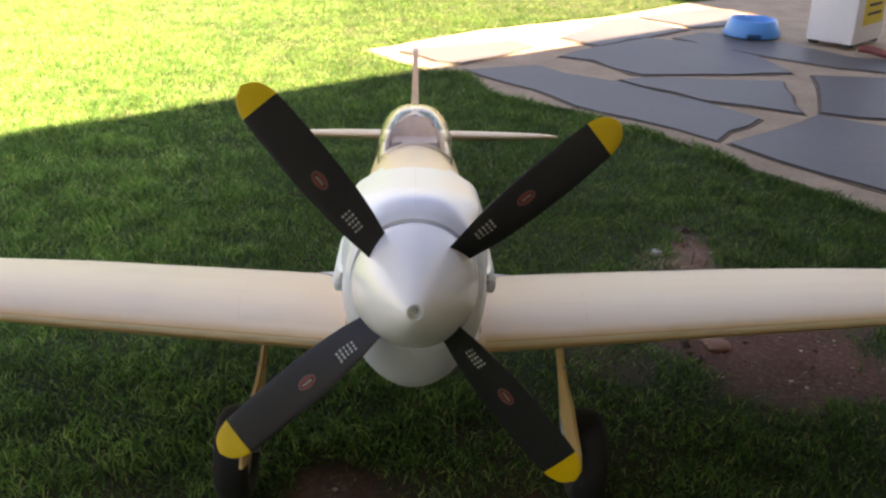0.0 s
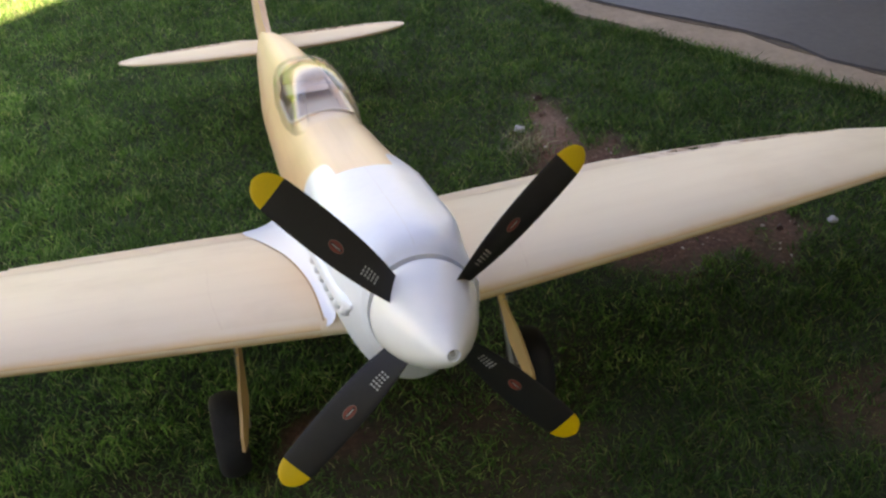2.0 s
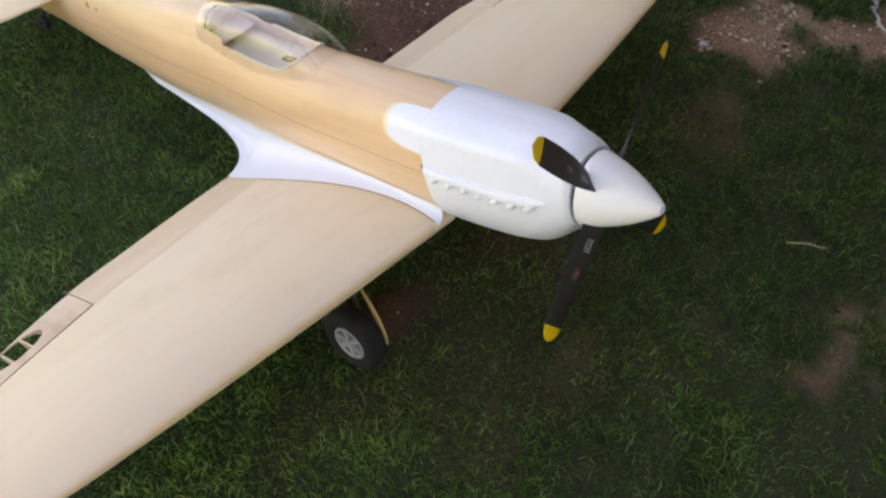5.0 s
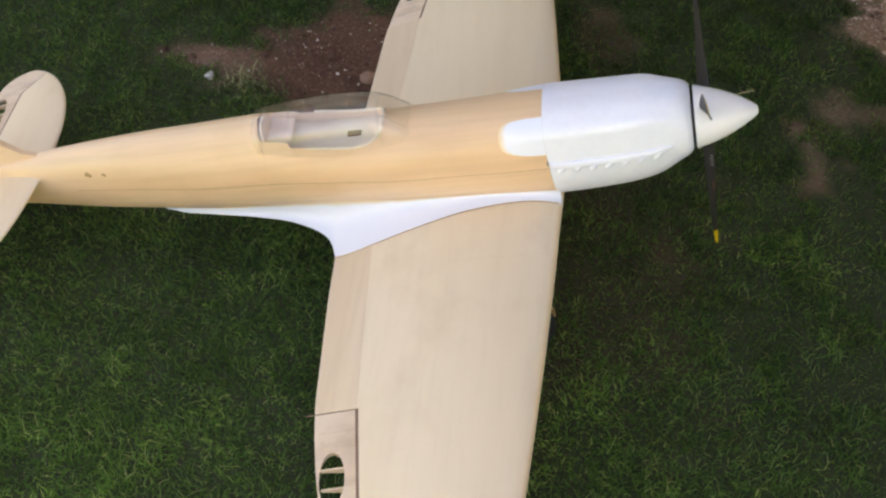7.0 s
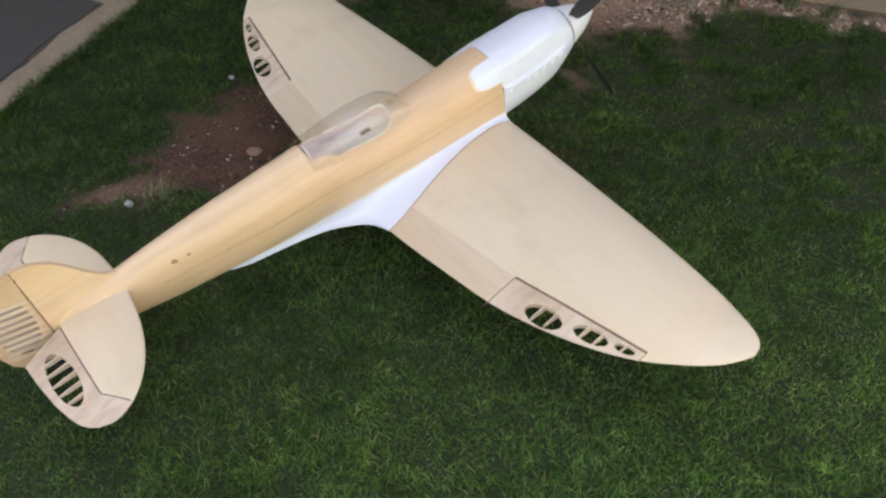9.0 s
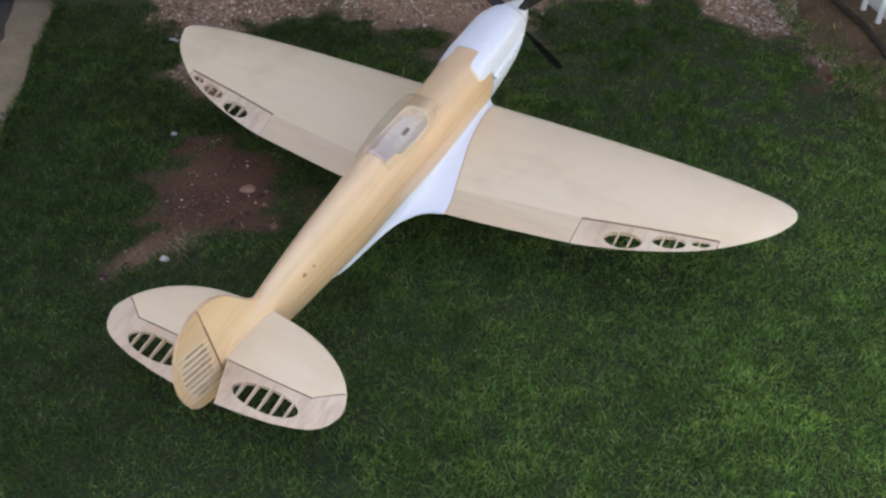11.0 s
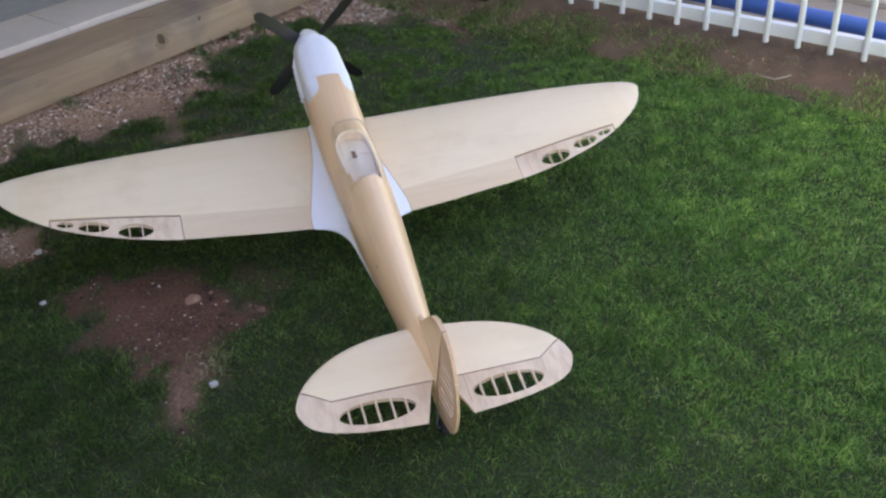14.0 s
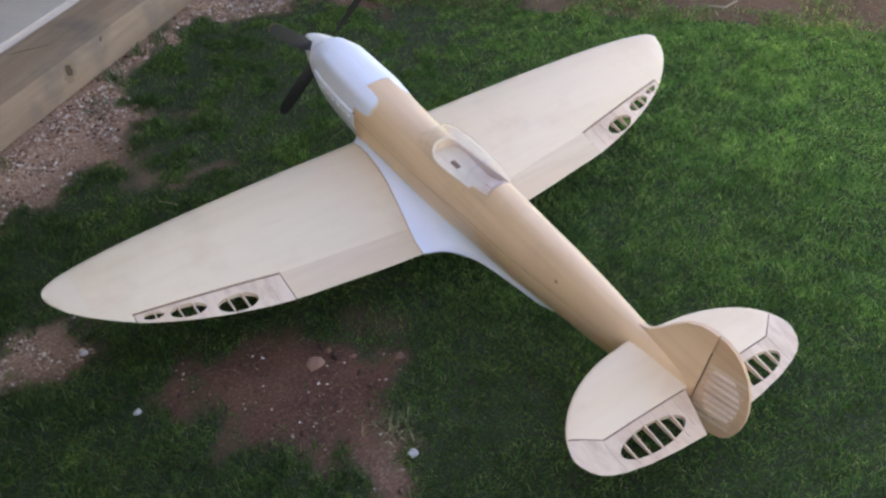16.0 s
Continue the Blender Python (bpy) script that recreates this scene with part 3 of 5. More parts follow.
def blotch(name, par, s, out, z, rx, rz, material, lift, flat=False, seed=1):
    """An uneven oval mark on a sleeper's face, or on its top if flat."""
    r = random.Random(seed)
    ra = [r.uniform(0.75, 1.2) for _ in range(18)]
    ring = []
    for k in (1.0, 0.5):
        row = []
        for j in range(18):
            a = 2 * math.pi * j / 18
            u, v = rx * k * ra[j] * math.cos(a), rz * k * ra[j] * math.sin(a)
            row.append(wall_frame(s + u, out - v if flat else out + lift, z + lift if flat else z + v).translation)
        ring.append(row)
    bm = loft(ring, True, False, True)
    bmesh.ops.transform(bm, matrix=par.matrix_world.inverted(), verts=bm.verts)
    part(name, bm, material, par)


def crack(par, pts, width):
    """A drying crack: s, out along the top of a sleeper."""
    bm = loft([[wall_frame(s, o + d, SLEEPER_TOP + 0.0006).translation for d in (-width * q, width * q)] for (s, o), q in zip(pts, (0.15, 1.0, 0.8, 0.1))], False)
    bmesh.ops.transform(bm, matrix=par.matrix_world.inverted(), verts=bm.verts)
    part("crack", bm, M_KNOT, par)


long_one = sleeper(-0.392, 1.265)
other = sleeper(-2.40, -0.392)
bpy.context.view_layer.update()
blotch("knot", long_one, 0.551, 0.0, 0.140, 0.027, 0.034, M_STAIN, 0.0006, seed=3)
blotch("knot", long_one, 0.549, 0.0, 0.142, 0.015, 0.020, M_KNOT, 0.0012, seed=4)
blotch("knot", long_one, 0.716, 0.0, 0.162, 0.006, 0.008, M_KNOT, 0.0006, seed=5)
for k, (s0, z0, rx, rz) in enumerate([(-0.372, 0.150, 0.014, 0.024), (-0.380, 0.112, 0.006, 0.034), (-0.135, 0.128, 0.016, 0.042), (-0.120, 0.098, 0.010, 0.026), (-0.035, 0.164, 0.030, 0.008), (-0.060, 0.154, 0.016, 0.007), (0.10, 0.150, 0.024, 0.012)]):
    blotch("stain", long_one, s0, 0.0, z0, rx, rz, M_WET, 0.0006 + 0.0003 * k, seed=20 + k)
for k, (s0, z0, rx, rz) in enumerate([(-0.425, 0.160, 0.030, 0.010), (-0.47, 0.156, 0.024, 0.008)]):
    blotch("stain", other, s0, 0.0, z0, rx, rz, M_WET, 0.0006 + 0.0003 * k, seed=30 + k)
blotch("stain", long_one, 0.0, -0.03, SLEEPER_TOP, 0.040, 0.020, M_WET, 0.0006, True, 9)
blotch("knot", other, -0.75, 0.0, 0.12, 0.024, 0.020, M_STAIN, 0.0006, seed=10)
crack(long_one, [(0.53, -0.185), (0.56, -0.165), (0.60, -0.125), (0.635, -0.095)], 0.004)


def slab_piece(name, s0, s1, o0, o1, z0, z1, material, bevel=0.004, place=wall_frame):
    ob = mesh_ob(name, box(bmesh.new(), (s1 - s0, abs(o1 - o0), z1 - z0), None, bevel), material)
    ob.matrix_world = place((s0 + s1) / 2, (o0 + o1) / 2, (z0 + z1) / 2)
    return ob


caps = tagged(slab_piece("terrace_edge", -3.2, 1.265, -0.456, -0.218, -0.05, 0.182, M_CAP), "pale concrete edge of a raised terrace", "terrace edge", kind="structure")
bpy.context.view_layer.update()
joints = [-3.24, -2.64, -2.04, -1.442, -0.843, -0.243, 0.356, 0.956, 1.265]
for a, b in zip(joints, joints[1:]):
    c = slab_piece("capstone", a + 0.0007, b - 0.0007, -0.460, -0.2155, 0.182, 0.200, M_CAP, 0.006)
    bpy.context.view_layer.update()
    w = c.matrix_world.copy()
    c.parent = caps
    c.matrix_parent_inverse = caps.matrix_world.inverted()
    c.matrix_basis = w
tagged(slab_piece("terrace", -3.2, 1.265, -1.75, -0.462, -0.05, 0.197, M_TERRACE), "grey paved terrace beside the house", "terrace", kind="structure")


def house_frame(s, out, z):
    p = Vector((0.92, -0.58, 0)) + HOUSE_DIR * s + HOUSE_SIDE * out
    return Matrix.Translation((p.x, p.y, z)) @ Matrix.Rotation(math.atan2(HOUSE_DIR.y, HOUSE_DIR.x), 4, "Z")


# unseen roof: overhang widened to block sky, height set by the shadow edge
HOUSE_OUT = 0.70
ROOF_Z = math.tan(radians(SUN_UP)) * (2.78 - HOUSE_OUT) / math.cos(radians(SUN_TURN))
tagged(slab_piece("wall_house", -6.0, 7.0, -1.85, -1.62, 0.0, ROOF_Z - 0.10, M_HOUSE, 0.004, house_frame), "unseen cream rendered house wall", "wall", kind="structure")
tagged(slab_piece("shade_roof", -6.4, 7.4, -4.5, HOUSE_OUT, ROOF_Z - 0.14, ROOF_Z, M_ROOF, 0.004, house_frame), "unseen dark red roof edge added to shade the garden", "roof", kind="structure")
# tall unseen wall, added only to block sky from the patio side
tagged(slab_piece("sky_block_wall", -3.2, -2.95, -1.6, 2.0, 0.0, 5.4, M_HOUSE, 0.004, house_frame), "unseen cream wall added to block sky on the patio side", "wall", kind="structure")

# ---- gravel and clods ----
M_STONE = speckled("pale_stone", (0.58, 0.55, 0.52), (0.42, 0.39, 0.37), 30, rough=0.85)
M_CLOD = speckled("clay_clod", (0.36, 0.20, 0.14), (0.28, 0.15, 0.10), 40, rough=0.95, relief=0.5, dist=0.003)


def chips(name, n, place, size, material, label, category, seed):
    """Many small flat chips of stone or bark in one mesh."""
    r = np.random.RandomState(seed)
    x, y = place(r, n)
    n = len(x)
    z = ground_z(x, y) - 0.001
    s = size * (0.5 + r.rand(n) ** 2 * 1.3)
    a = r.rand(n) * 6.283
    tx, ty = r.uniform(-0.5, 0.5, n), r.uniform(-0.5, 0.5, n)
    V = np.zeros((n, 6, 3))
    for k in range(5):
        q = a + 1.2566 * k + r.uniform(-0.4, 0.4, n)
        rr = s * r.uniform(0.6, 1.1, n) * (1.0 if k % 2 else 0.75)
        V[:, k, 0], V[:, k, 1] = x + rr * np.cos(q), y + rr * np.sin(q)
        V[:, k, 2] = z + tx * rr * np.cos(q) + ty * rr * np.sin(q) + 0.001
    V[:, 5] = np.stack([x, y, z + s * 0.55], -1)
    F = np.array([[k, (k + 1) % 5, 5] for k in range(5)])
    me = bpy.data.meshes.new(name)
    me.from_pydata(V.reshape(-1, 3).tolist(), [], (F[None] + 6 * np.arange(n)[:, None, None]).reshape(-1, 3).tolist())
    me.materials.append(material)
    return tagged(new(name, me), label, category, kind="stuff")


def chip_material(name, stops):
    m, n, l, b = mat(name, 0.85)
    g = n.new("ShaderNodeNewGeometry")
    l.new(ramp(n, l, g.outputs["Random Per Island"], stops), b.inputs["Base Color"])
    return m


def on_strip(r, n):
    s, o = r.uniform(-2.2, 1.9, n), np.abs(r.normal(0, 0.095, n)) + 0.008
    x, y = BASE.x + WALL_DIR.x * s + WALL_OUT.x * o, BASE.y + WALL_DIR.y * s + WALL_OUT.y * o
    k = (bareness(x, y) > 0.5) & ~inside(PATIO, x, y)
    return x[k], y[k]


def on_bare(r, n):
    x, y = r.uniform(-1.8, 1.5, n), r.uniform(-1.6, 1.1, n)
    k = (bareness(x, y) > 0.6) & ~inside(PATIO, x, y)
    return x[k], y[k]


def on_soil(r, n):
    x, y = on_bare(r, n)
    k = along(x, y) < 0.95
    return x[k], y[k]


def by_fence(r, n):
    s, f = r.uniform(-0.5, 1.6, n), r.normal(0.15, 0.07, n)
    x, y = -0.866 - 0.588 * s + 0.809 * f, -0.907 + 0.809 * s + 0.588 * f
    k = rough_field(x, y, 0.11, 95) + 0.5 * r.rand(n) > 0.80
    return x[k], y[k]


def bank_grass(r, n):
    s, f = r.uniform(-0.75, 3.2, n), r.uniform(0.015, 0.20, n)
    x, y = -0.866 - 0.588 * s + 0.809 * f, -0.907 + 0.809 * s + 0.588 * f
    thick = np.clip(0.22 + 4.6 * f - 1.5 * np.exp(-((s - 1.15) / 0.16) ** 2) * (f < 0.12) - 0.55 * (s < -0.05), 0.03, 1)
    k = r.rand(n) < thick * np.clip(1.9 * rough_field(x, y, 0.07, 96) - 0.25, 0.05, 1)
    return x[k], y[k]


chips("gravel", 22000, on_strip, 0.0062, chip_material("gravel_chips", [(0, (0.15, 0.075, 0.046)), (0.35, (0.32, 0.175, 0.110)), (0.72, (0.46, 0.300, 0.210)), (0.92, (0.62, 0.48, 0.38)), (1, (0.74, 0.63, 0.54))]), "pinkish gravel and bark chips along the sleepers", "gravel", 51)
chips("soil_crumbs", 15000, on_bare, 0.0038, chip_material("soil_crumb", [(0, (0.06, 0.030, 0.018)), (0.6, (0.15, 0.078, 0.048)), (0.86, (0.24, 0.14, 0.09)), (0.95, (0.42, 0.33, 0.27)), (1, (0.66, 0.60, 0.54))]), "crumbs of reddish soil and dry litter", "soil", 52)


chips("pale_flecks", 7500, on_soil, 0.0030, chip_material("pale_fleck", [(0, (0.34, 0.24, 0.17)), (0.6, (0.52, 0.42, 0.33)), (1, (0.74, 0.68, 0.60))]), "pale crumbs and chips scattered on bare soil", "stones", 54)


def straws(name, place, n, seed, label, lift=0.0):
    r = np.random.RandomState(seed)
    x, y = place(r, n)
    if place is by_fence:
        lift = lift + bank_lift(x, y)
    blades(name, x, y, 0.010 + 0.020 * r.rand(len(x)) ** 2, 0.0013 + 0.0012 * r.rand(len(x)), 1.0 + 1.6 * r.rand(len(x)), chip_material(name + "_fibre", [(0, (0.13, 0.085, 0.045)), (0.6, (0.30, 0.215, 0.125)), (1, (0.58, 0.46, 0.30))]), label, seed + 1, lift)


def bank_lift(x, y):
    """Height of the soil bank under the pool fence over the lawn."""
    f = (x + 0.866) * 0.809 + (y + 0.907) * 0.588
    return np.interp(f, [0.0, 0.05, 0.10, 0.15, 0.20], [0.078, 0.056, 0.032, 0.014, 0.0])


straws("dry_litter", by_fence, 2600, 61, "dry brown grass litter under the fence", 0.006)
straws("dry_blades", on_bare, 130, 63, "dry straw blades on bare soil")


def side_soil(r, n):
    x, y = np.concatenate([r.normal(0.90, 0.10, n), r.uniform(0.3, 1.2, n // 3)]), np.concatenate([r.normal(0.23, 0.07, n), r.uniform(-0.5, 0.2, n // 3)])
    k = (bareness(x, y) > 0.7) & (away(x, y) > 0.03) & ~inside(PATIO, x, y)
    return x[k], y[k]


chips("straw_chips", 1700, side_soil, 0.0046, chip_material("straw_chip", [(0, (0.20, 0.115, 0.072)), (0.5, (0.35, 0.225, 0.150)), (0.85, (0.50, 0.37, 0.265)), (1, (0.68, 0.56, 0.44))]), "pale straw and bark chips on bare soil", "litter", 55)
chips("soil_clods", 2600, on_bare, 0.0090, chip_material("soil_clod", [(0, (0.040, 0.016, 0.010)), (0.6, (0.11, 0.048, 0.028)), (1, (0.24, 0.13, 0.085))]), "small clods of reddish soil", "soil", 56)


def bank_blades():
    r = np.random.RandomState(68)
    x, y = bank_grass(r, 62000)
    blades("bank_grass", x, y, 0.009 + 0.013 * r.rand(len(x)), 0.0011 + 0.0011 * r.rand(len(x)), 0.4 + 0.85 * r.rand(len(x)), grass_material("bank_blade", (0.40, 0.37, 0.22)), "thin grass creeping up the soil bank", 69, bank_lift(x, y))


bank_blades()


def tuft_place(r, n):
    return r.normal(0.378, 0.022, n), r.normal(0.865, 0.030, n)


def yellow_tuft():
    r = np.random.RandomState(66)
    x, y = tuft_place(r, 170)
    blades("dry_tuft", x, y, 0.016 + 0.020 * r.rand(len(x)), 0.0014 + 0.0012 * r.rand(len(x)), 0.5 + 0.9 * r.rand(len(x)), chip_material("yellowing_blade", [(0, (0.08, 0.11, 0.04)), (0.6, (0.18, 0.19, 0.08)), (1, (0.50, 0.45, 0.26))]), "tuft of yellowing grass beside a bare patch", 67)


yellow_tuft()


def weeds(name, spots, n, height, seed, label, ends):
    r = np.random.RandomState(seed)
    k = r.randint(0, len(spots), n)
    x, y = np.array([spots[i][0] for i in k]) + r.normal(0, 0.018, n), np.array([spots[i][1] for i in k]) + r.normal(0, 0.014, n)
    ok = away(x, y) > 0.008
    x, y = x[ok], y[ok]
    blades(name, x, y, height * (0.4 + 0.8 * r.rand(len(x))), 0.0018 + 0.0016 * r.rand(len(x)), 0.25 + 0.6 * r.rand(len(x)), chip_material(name + "_blade", ends), label, seed + 1)


weeds("grass_tufts", [(0.272, -0.838), (0.205, -0.885), (0.03, -0.965), (0.245, -0.80), (0.13, -0.915), (0.68, -0.515)], 420, 0.042, 71, "long green grass tufts at the foot of the sleepers", [(0, (0.03, 0.07, 0.015)), (0.7, (0.07, 0.14, 0.035)), (1, (0.26, 0.26, 0.12))])
weeds("grey_weed", [(0.36, -0.665), (0.31, -0.70), (0.335, -0.715)], 130, 0.024, 73, "sparse grey-green weed on the gravel", [(0, (0.07, 0.09, 0.05)), (1, (0.30, 0.30, 0.22))])


def far_gravel(r, n):
    x, y = r.uniform(-0.75, -0.15, n), r.uniform(-1.45, -0.85, n)
    k = bareness(x, y) > 0.6
    return x[k], y[k]


straws("bark_litter", far_gravel, 900, 75, "pale bark shreds and dry litter past the sleepers", 0.004)
chips("bark_chips", 2600, far_gravel, 0.0085, chip_material("bark_chip", [(0, (0.10, 0.06, 0.045)), (0.5, (0.30, 0.21, 0.16)), (1, (0.66, 0.56, 0.48))]), "pale bark and stone chips past the sleepers", "gravel", 77)


def ribbon(name, pts, width, material, label, category):
    """A crumpled strip lying on the ground."""
    r = random.Random(5)
    rows = []
    for x, y in pts:
        z = float(ground_z(np.array([x]), np.array([y]))[0]) + 0.004
        w = width * r.uniform(0.5, 1.2)
        rows.append([(x - 0.35 * w, y - 0.9 * w, z), (x, y, z + 0.006 * r.uniform(0.4, 1.3)), (x + 0.35 * w, y + 0.9 * w, z), (x, y, z - 0.003)])
    return tagged(mesh_ob(name, loft(rows, True, True, True), material), label, category)


ribbon("plastic_strip", [(1.112, 0.100), (1.098, 0.094), (1.088, 0.098), (1.076, 0.085), (1.062, 0.089), (1.048, 0.076), (1.036, 0.064), (1.022, 0.062), (1.008, 0.042), (0.996, 0.030), (0.980, 0.022), (0.962, 0.004)], 0.006, speckled("dirty_white_plastic", (0.55, 0.53, 0.52), (0.26, 0.21, 0.17), 120), "crumpled dirty white plastic strip on gravel", "plastic strip")
stalk_ends = [(-1.385, 0.042), (-1.408, 0.091), (-1.464, 0.090)]
tagged(mesh_ob("dry_stalk", tube([(x, y, 0.046 + 0.004 * k) for k, (x, y) in enumerate(stalk_ends)], 0.0025, 6), speckled("pale_stalk", (0.48, 0.40, 0.28), (0.36, 0.29, 0.19), 40)), "pale dry stalk lying on the soil bank", "stalk")


def pebble(name, x, y, r, material, label, squash=0.6, seed=1):
    bm = bmesh.new()
    bmesh.ops.create_icosphere(bm, subdivisions=3, radius=r)
    for v in bm.verts:
        k = noise.noise(v.co * (1.6 / r) * 0.7 + Vector((seed * 3.1, 0, 0)))
        v.co *= 1 + 0.34 * k + 0.22 * noise.noise(v.co * (3.4 / r) + Vector((seed, 0, 0)))
        v.co.z *= squash
    ob = mesh_ob(name, bm, material)
    ob.location = (x, y, float(ground_z(np.array([x]), np.array([y]))[0]) + r * squash * 0.55)
    return tagged(ob, label, "stone")


pebble("clay_clod", 0.408, 0.625, 0.0165, M_CLOD, "lump of orange clay lying on bare soil", 0.42, 2)
pebble("stone", 0.394, 0.938, 0.0095, M_STONE, "small grey stone at the edge of a bare patch", 0.6, 3)
pebble("stone", 0.754, 0.284, 0.0080, M_STONE, "small white stone on bare soil", 0.6, 4)
pebble("stone", 0.735, 0.516, 0.0075, M_STONE, "small white stone beside the lawn", 0.6, 5)
straw = mesh_ob("straw", tube([(0.381, -0.060, 0.036), (0.396, -0.084, 0.039), (0.409, -0.110, 0.035)], 0.0010, 6), speckled("straw", (0.5, 0.42, 0.26), (0.42, 0.34, 0.2), 30))
tagged(straw, "pale dry straw lying on the lawn", "straw")

# ---- pool fence, pool ----
M_FENCE = speckled("white_powder_coat", (0.80, 0.80, 0.80), (0.74, 0.74, 0.75), 6, rough=0.4, relief=0.03)
FD = Vector((-0.588, 0.809, 0))                    # along the fence
FN = Vector((-0.809, -0.588, 0))                   # to the pool
F0 = Vector((-0.866, -0.907, 0))


def fence_at(s, out, z):
    p = F0 + FD * s + FN * out
    return Matrix.Translation((p.x, p.y, z)) @ Matrix.Rotation(math.atan2(FD.y, FD.x), 4, "Z")


fence = tagged(new("pool_fence"), "white tubular metal pool fence", "fence")
fence.matrix_world = fence_at(0, 0, 0)


def fence_part(name, bm, s, out, z):
    ob = part(name, bm, M_FENCE, fence)
    ob.location = (s, out, z)
    return ob


PITCH = 0.1027
pk = tube([(0, 0, 0.0), (0, 0, 1.20)], 0.0095, 14)
first = fence_part("picket", pk, -7 * PITCH, 0, 0.104)
for k in range(-6, 20):
    o = new("picket", first.data)
    o.parent = fence
    o.location = (k * PITCH, 0, 0.104)
fence_part("rail", box(bmesh.new(), (27.5 * PITCH, 0.030, 0.042), None, 0.004), 6.0 * PITCH, 0.026, 0.143)
fence_part("rail", box(bmesh.new(), (27.5 * PITCH, 0.030, 0.042), None, 0.004), 6.0 * PITCH, 0.026, 1.22)
for s in (-7.8, 20.2):
    fence_part("post", box(bmesh.new(), (0.05, 0.05, 1.38), None, 0.004), s * PITCH, 0.026, 0.64)


def fence_slab(name, s0, s1, o0, o1, z0, z1, material, label, bevel=0.004):
    ob = mesh_ob(name, box(bmesh.new(), (s1 - s0, o1 - o0, z1 - z0), None, bevel), material)
    ob.matrix_world = fence_at((s0 + s1) / 2, (o0 + o1) / 2, (z0 + z1) / 2)
    return tagged(ob, label, name.replace("_", " "), kind="structure")


M_BED = speckled("brown_garden_soil", (0.230, 0.140, 0.085), (0.100, 0.062, 0.038), 14, rough=0.95, relief=0.7, dist=0.006)


def soil_bank():
    """Soil heaped up against the fence and the edge of the paving."""
    rows = []
    for k in range(161):
        u = -2.2 + 0.035 * k
        prof = [(-0.20, 0.0), (-0.15, 0.014), (-0.10, 0.032), (-0.05, 0.058), (0.0, 0.080), (0.06, 0.092), (0.166, 0.094), (0.167, 0.0)]
        row = []
        for o, z in prof:
            p = F0 + FD * u + FN * o
            g = float(rough_field(np.array([p.x]), np.array([p.y]), 0.06, 91)[0]) - 0.5
            row.append((p.x, p.y, 0.004 + z + (0.022 * g if 0.01 < z else 0.0)))
        rows.append(row)
    return tagged(mesh_ob("soil_bank", loft(rows, False), M_BED), "bank of dark brown soil under the pool fence", "soil", kind="structure")


soil_bank()
branch = mesh_ob("branch", tube([F0 + FD * u + FN * o + Vector((0, 0, z)) for u, o, z in ((-0.50, -0.030, 0.086), (-0.36, -0.036, 0.084), (-0.22, -0.030, 0.086), (-0.10, -0.040, 0.083), (-0.02, -0.050, 0.078))], 0.011, 10), speckled("dark_bark", (0.06, 0.04, 0.03), (0.035, 0.025, 0.02), 60, rough=0.9, relief=0.6, dist=0.003))
tagged(branch, "dark brown branch lying on soil by the fence", "branch")
M_PAVE = speckled("tan_pool_paving", (0.42, 0.32, 0.23), (0.35, 0.27, 0.20), 5, rough=0.85, relief=0.3, dist=0.002)
fence_slab("pool_paving", -4.0, 6.0, 0.17, 0.66, -0.05, 0.045, M_PAVE, "tan paving round the pool")
fence_slab("pool_coping", -4.0, 6.0, 0.662, 0.765, -0.30, 0.065, speckled("coping", (0.50, 0.42, 0.33), (0.44, 0.36, 0.28), 6, rough=0.8), "sandy stone coping of the pool")
pm, pn, pl_, pb = mat("pool_water", 0.08)
pv = coords(pn, pl_)
pw = noise_tex(pn, pl_, pv, 5, 3)
pl_.new(ramp(pn, pl_, pw, [(0.3, (0.16, 0.62, 0.68)), (0.7, (0.34, 0.78, 0.80))]), pb.inputs["Base Color"])
bump(pn, pl_, pb, pw, 0.4, 0.02)
fence_slab("pool_water", -4.0, 6.0, 0.767, 5.0, -0.3, 0.02, pm, "turquoise swimming pool water", 0)
M_BLUE = speckled("blue_vinyl", (0.025, 0.115, 0.42), (0.035, 0.15, 0.50), 20, rough=0.45)
M_SLEEVE = speckled("white_vinyl", (0.80, 0.80, 0.84), (0.74, 0.74, 0.80), 20, rough=0.45)
hose = tagged(new("pool_cover_roll"), "rolled pool cover, white and blue vinyl", "pool cover")
hose.matrix_world = fence_at(0, 0, 0)
ROLL = [(-2.0, 0.50), (-0.2, 0.472), (0.05, 0.448), (0.30, 0.425), (0.50, 0.388), (0.75, 0.340), (1.0, 0.282), (1.15, 0.255), (1.8, 0.20)]


def wav(s):
    k = min(max((s - 0.5) / 0.7, 0.0), 1.0)
    return (s, smooth_table(ROLL, s)[0], 0.085 + 0.032 * k * k * (3 - 2 * k))


part("blue_roll", tube([wav(0.29 + 0.04 * i) for i in range(36)], 0.029, 18), M_BLUE, hose)
part("white_roll", tube([wav(-1.6 + 0.05 * i) for i in range(39)], 0.029, 18), M_SLEEVE, hose)

# ---- dog bowl, white box, tool on the patio ----
M_BOWL = speckled("blue_plastic", (0.02, 0.26, 0.62), (0.03, 0.30, 0.68), 15, rough=0.35, relief=0.02)


def revolve(profile, n=40):
    return loft([[(r * math.cos(2 * math.pi * k / n), r * math.sin(2 * math.pi * k / n), z) for k in range(n)] for r, z in profile])


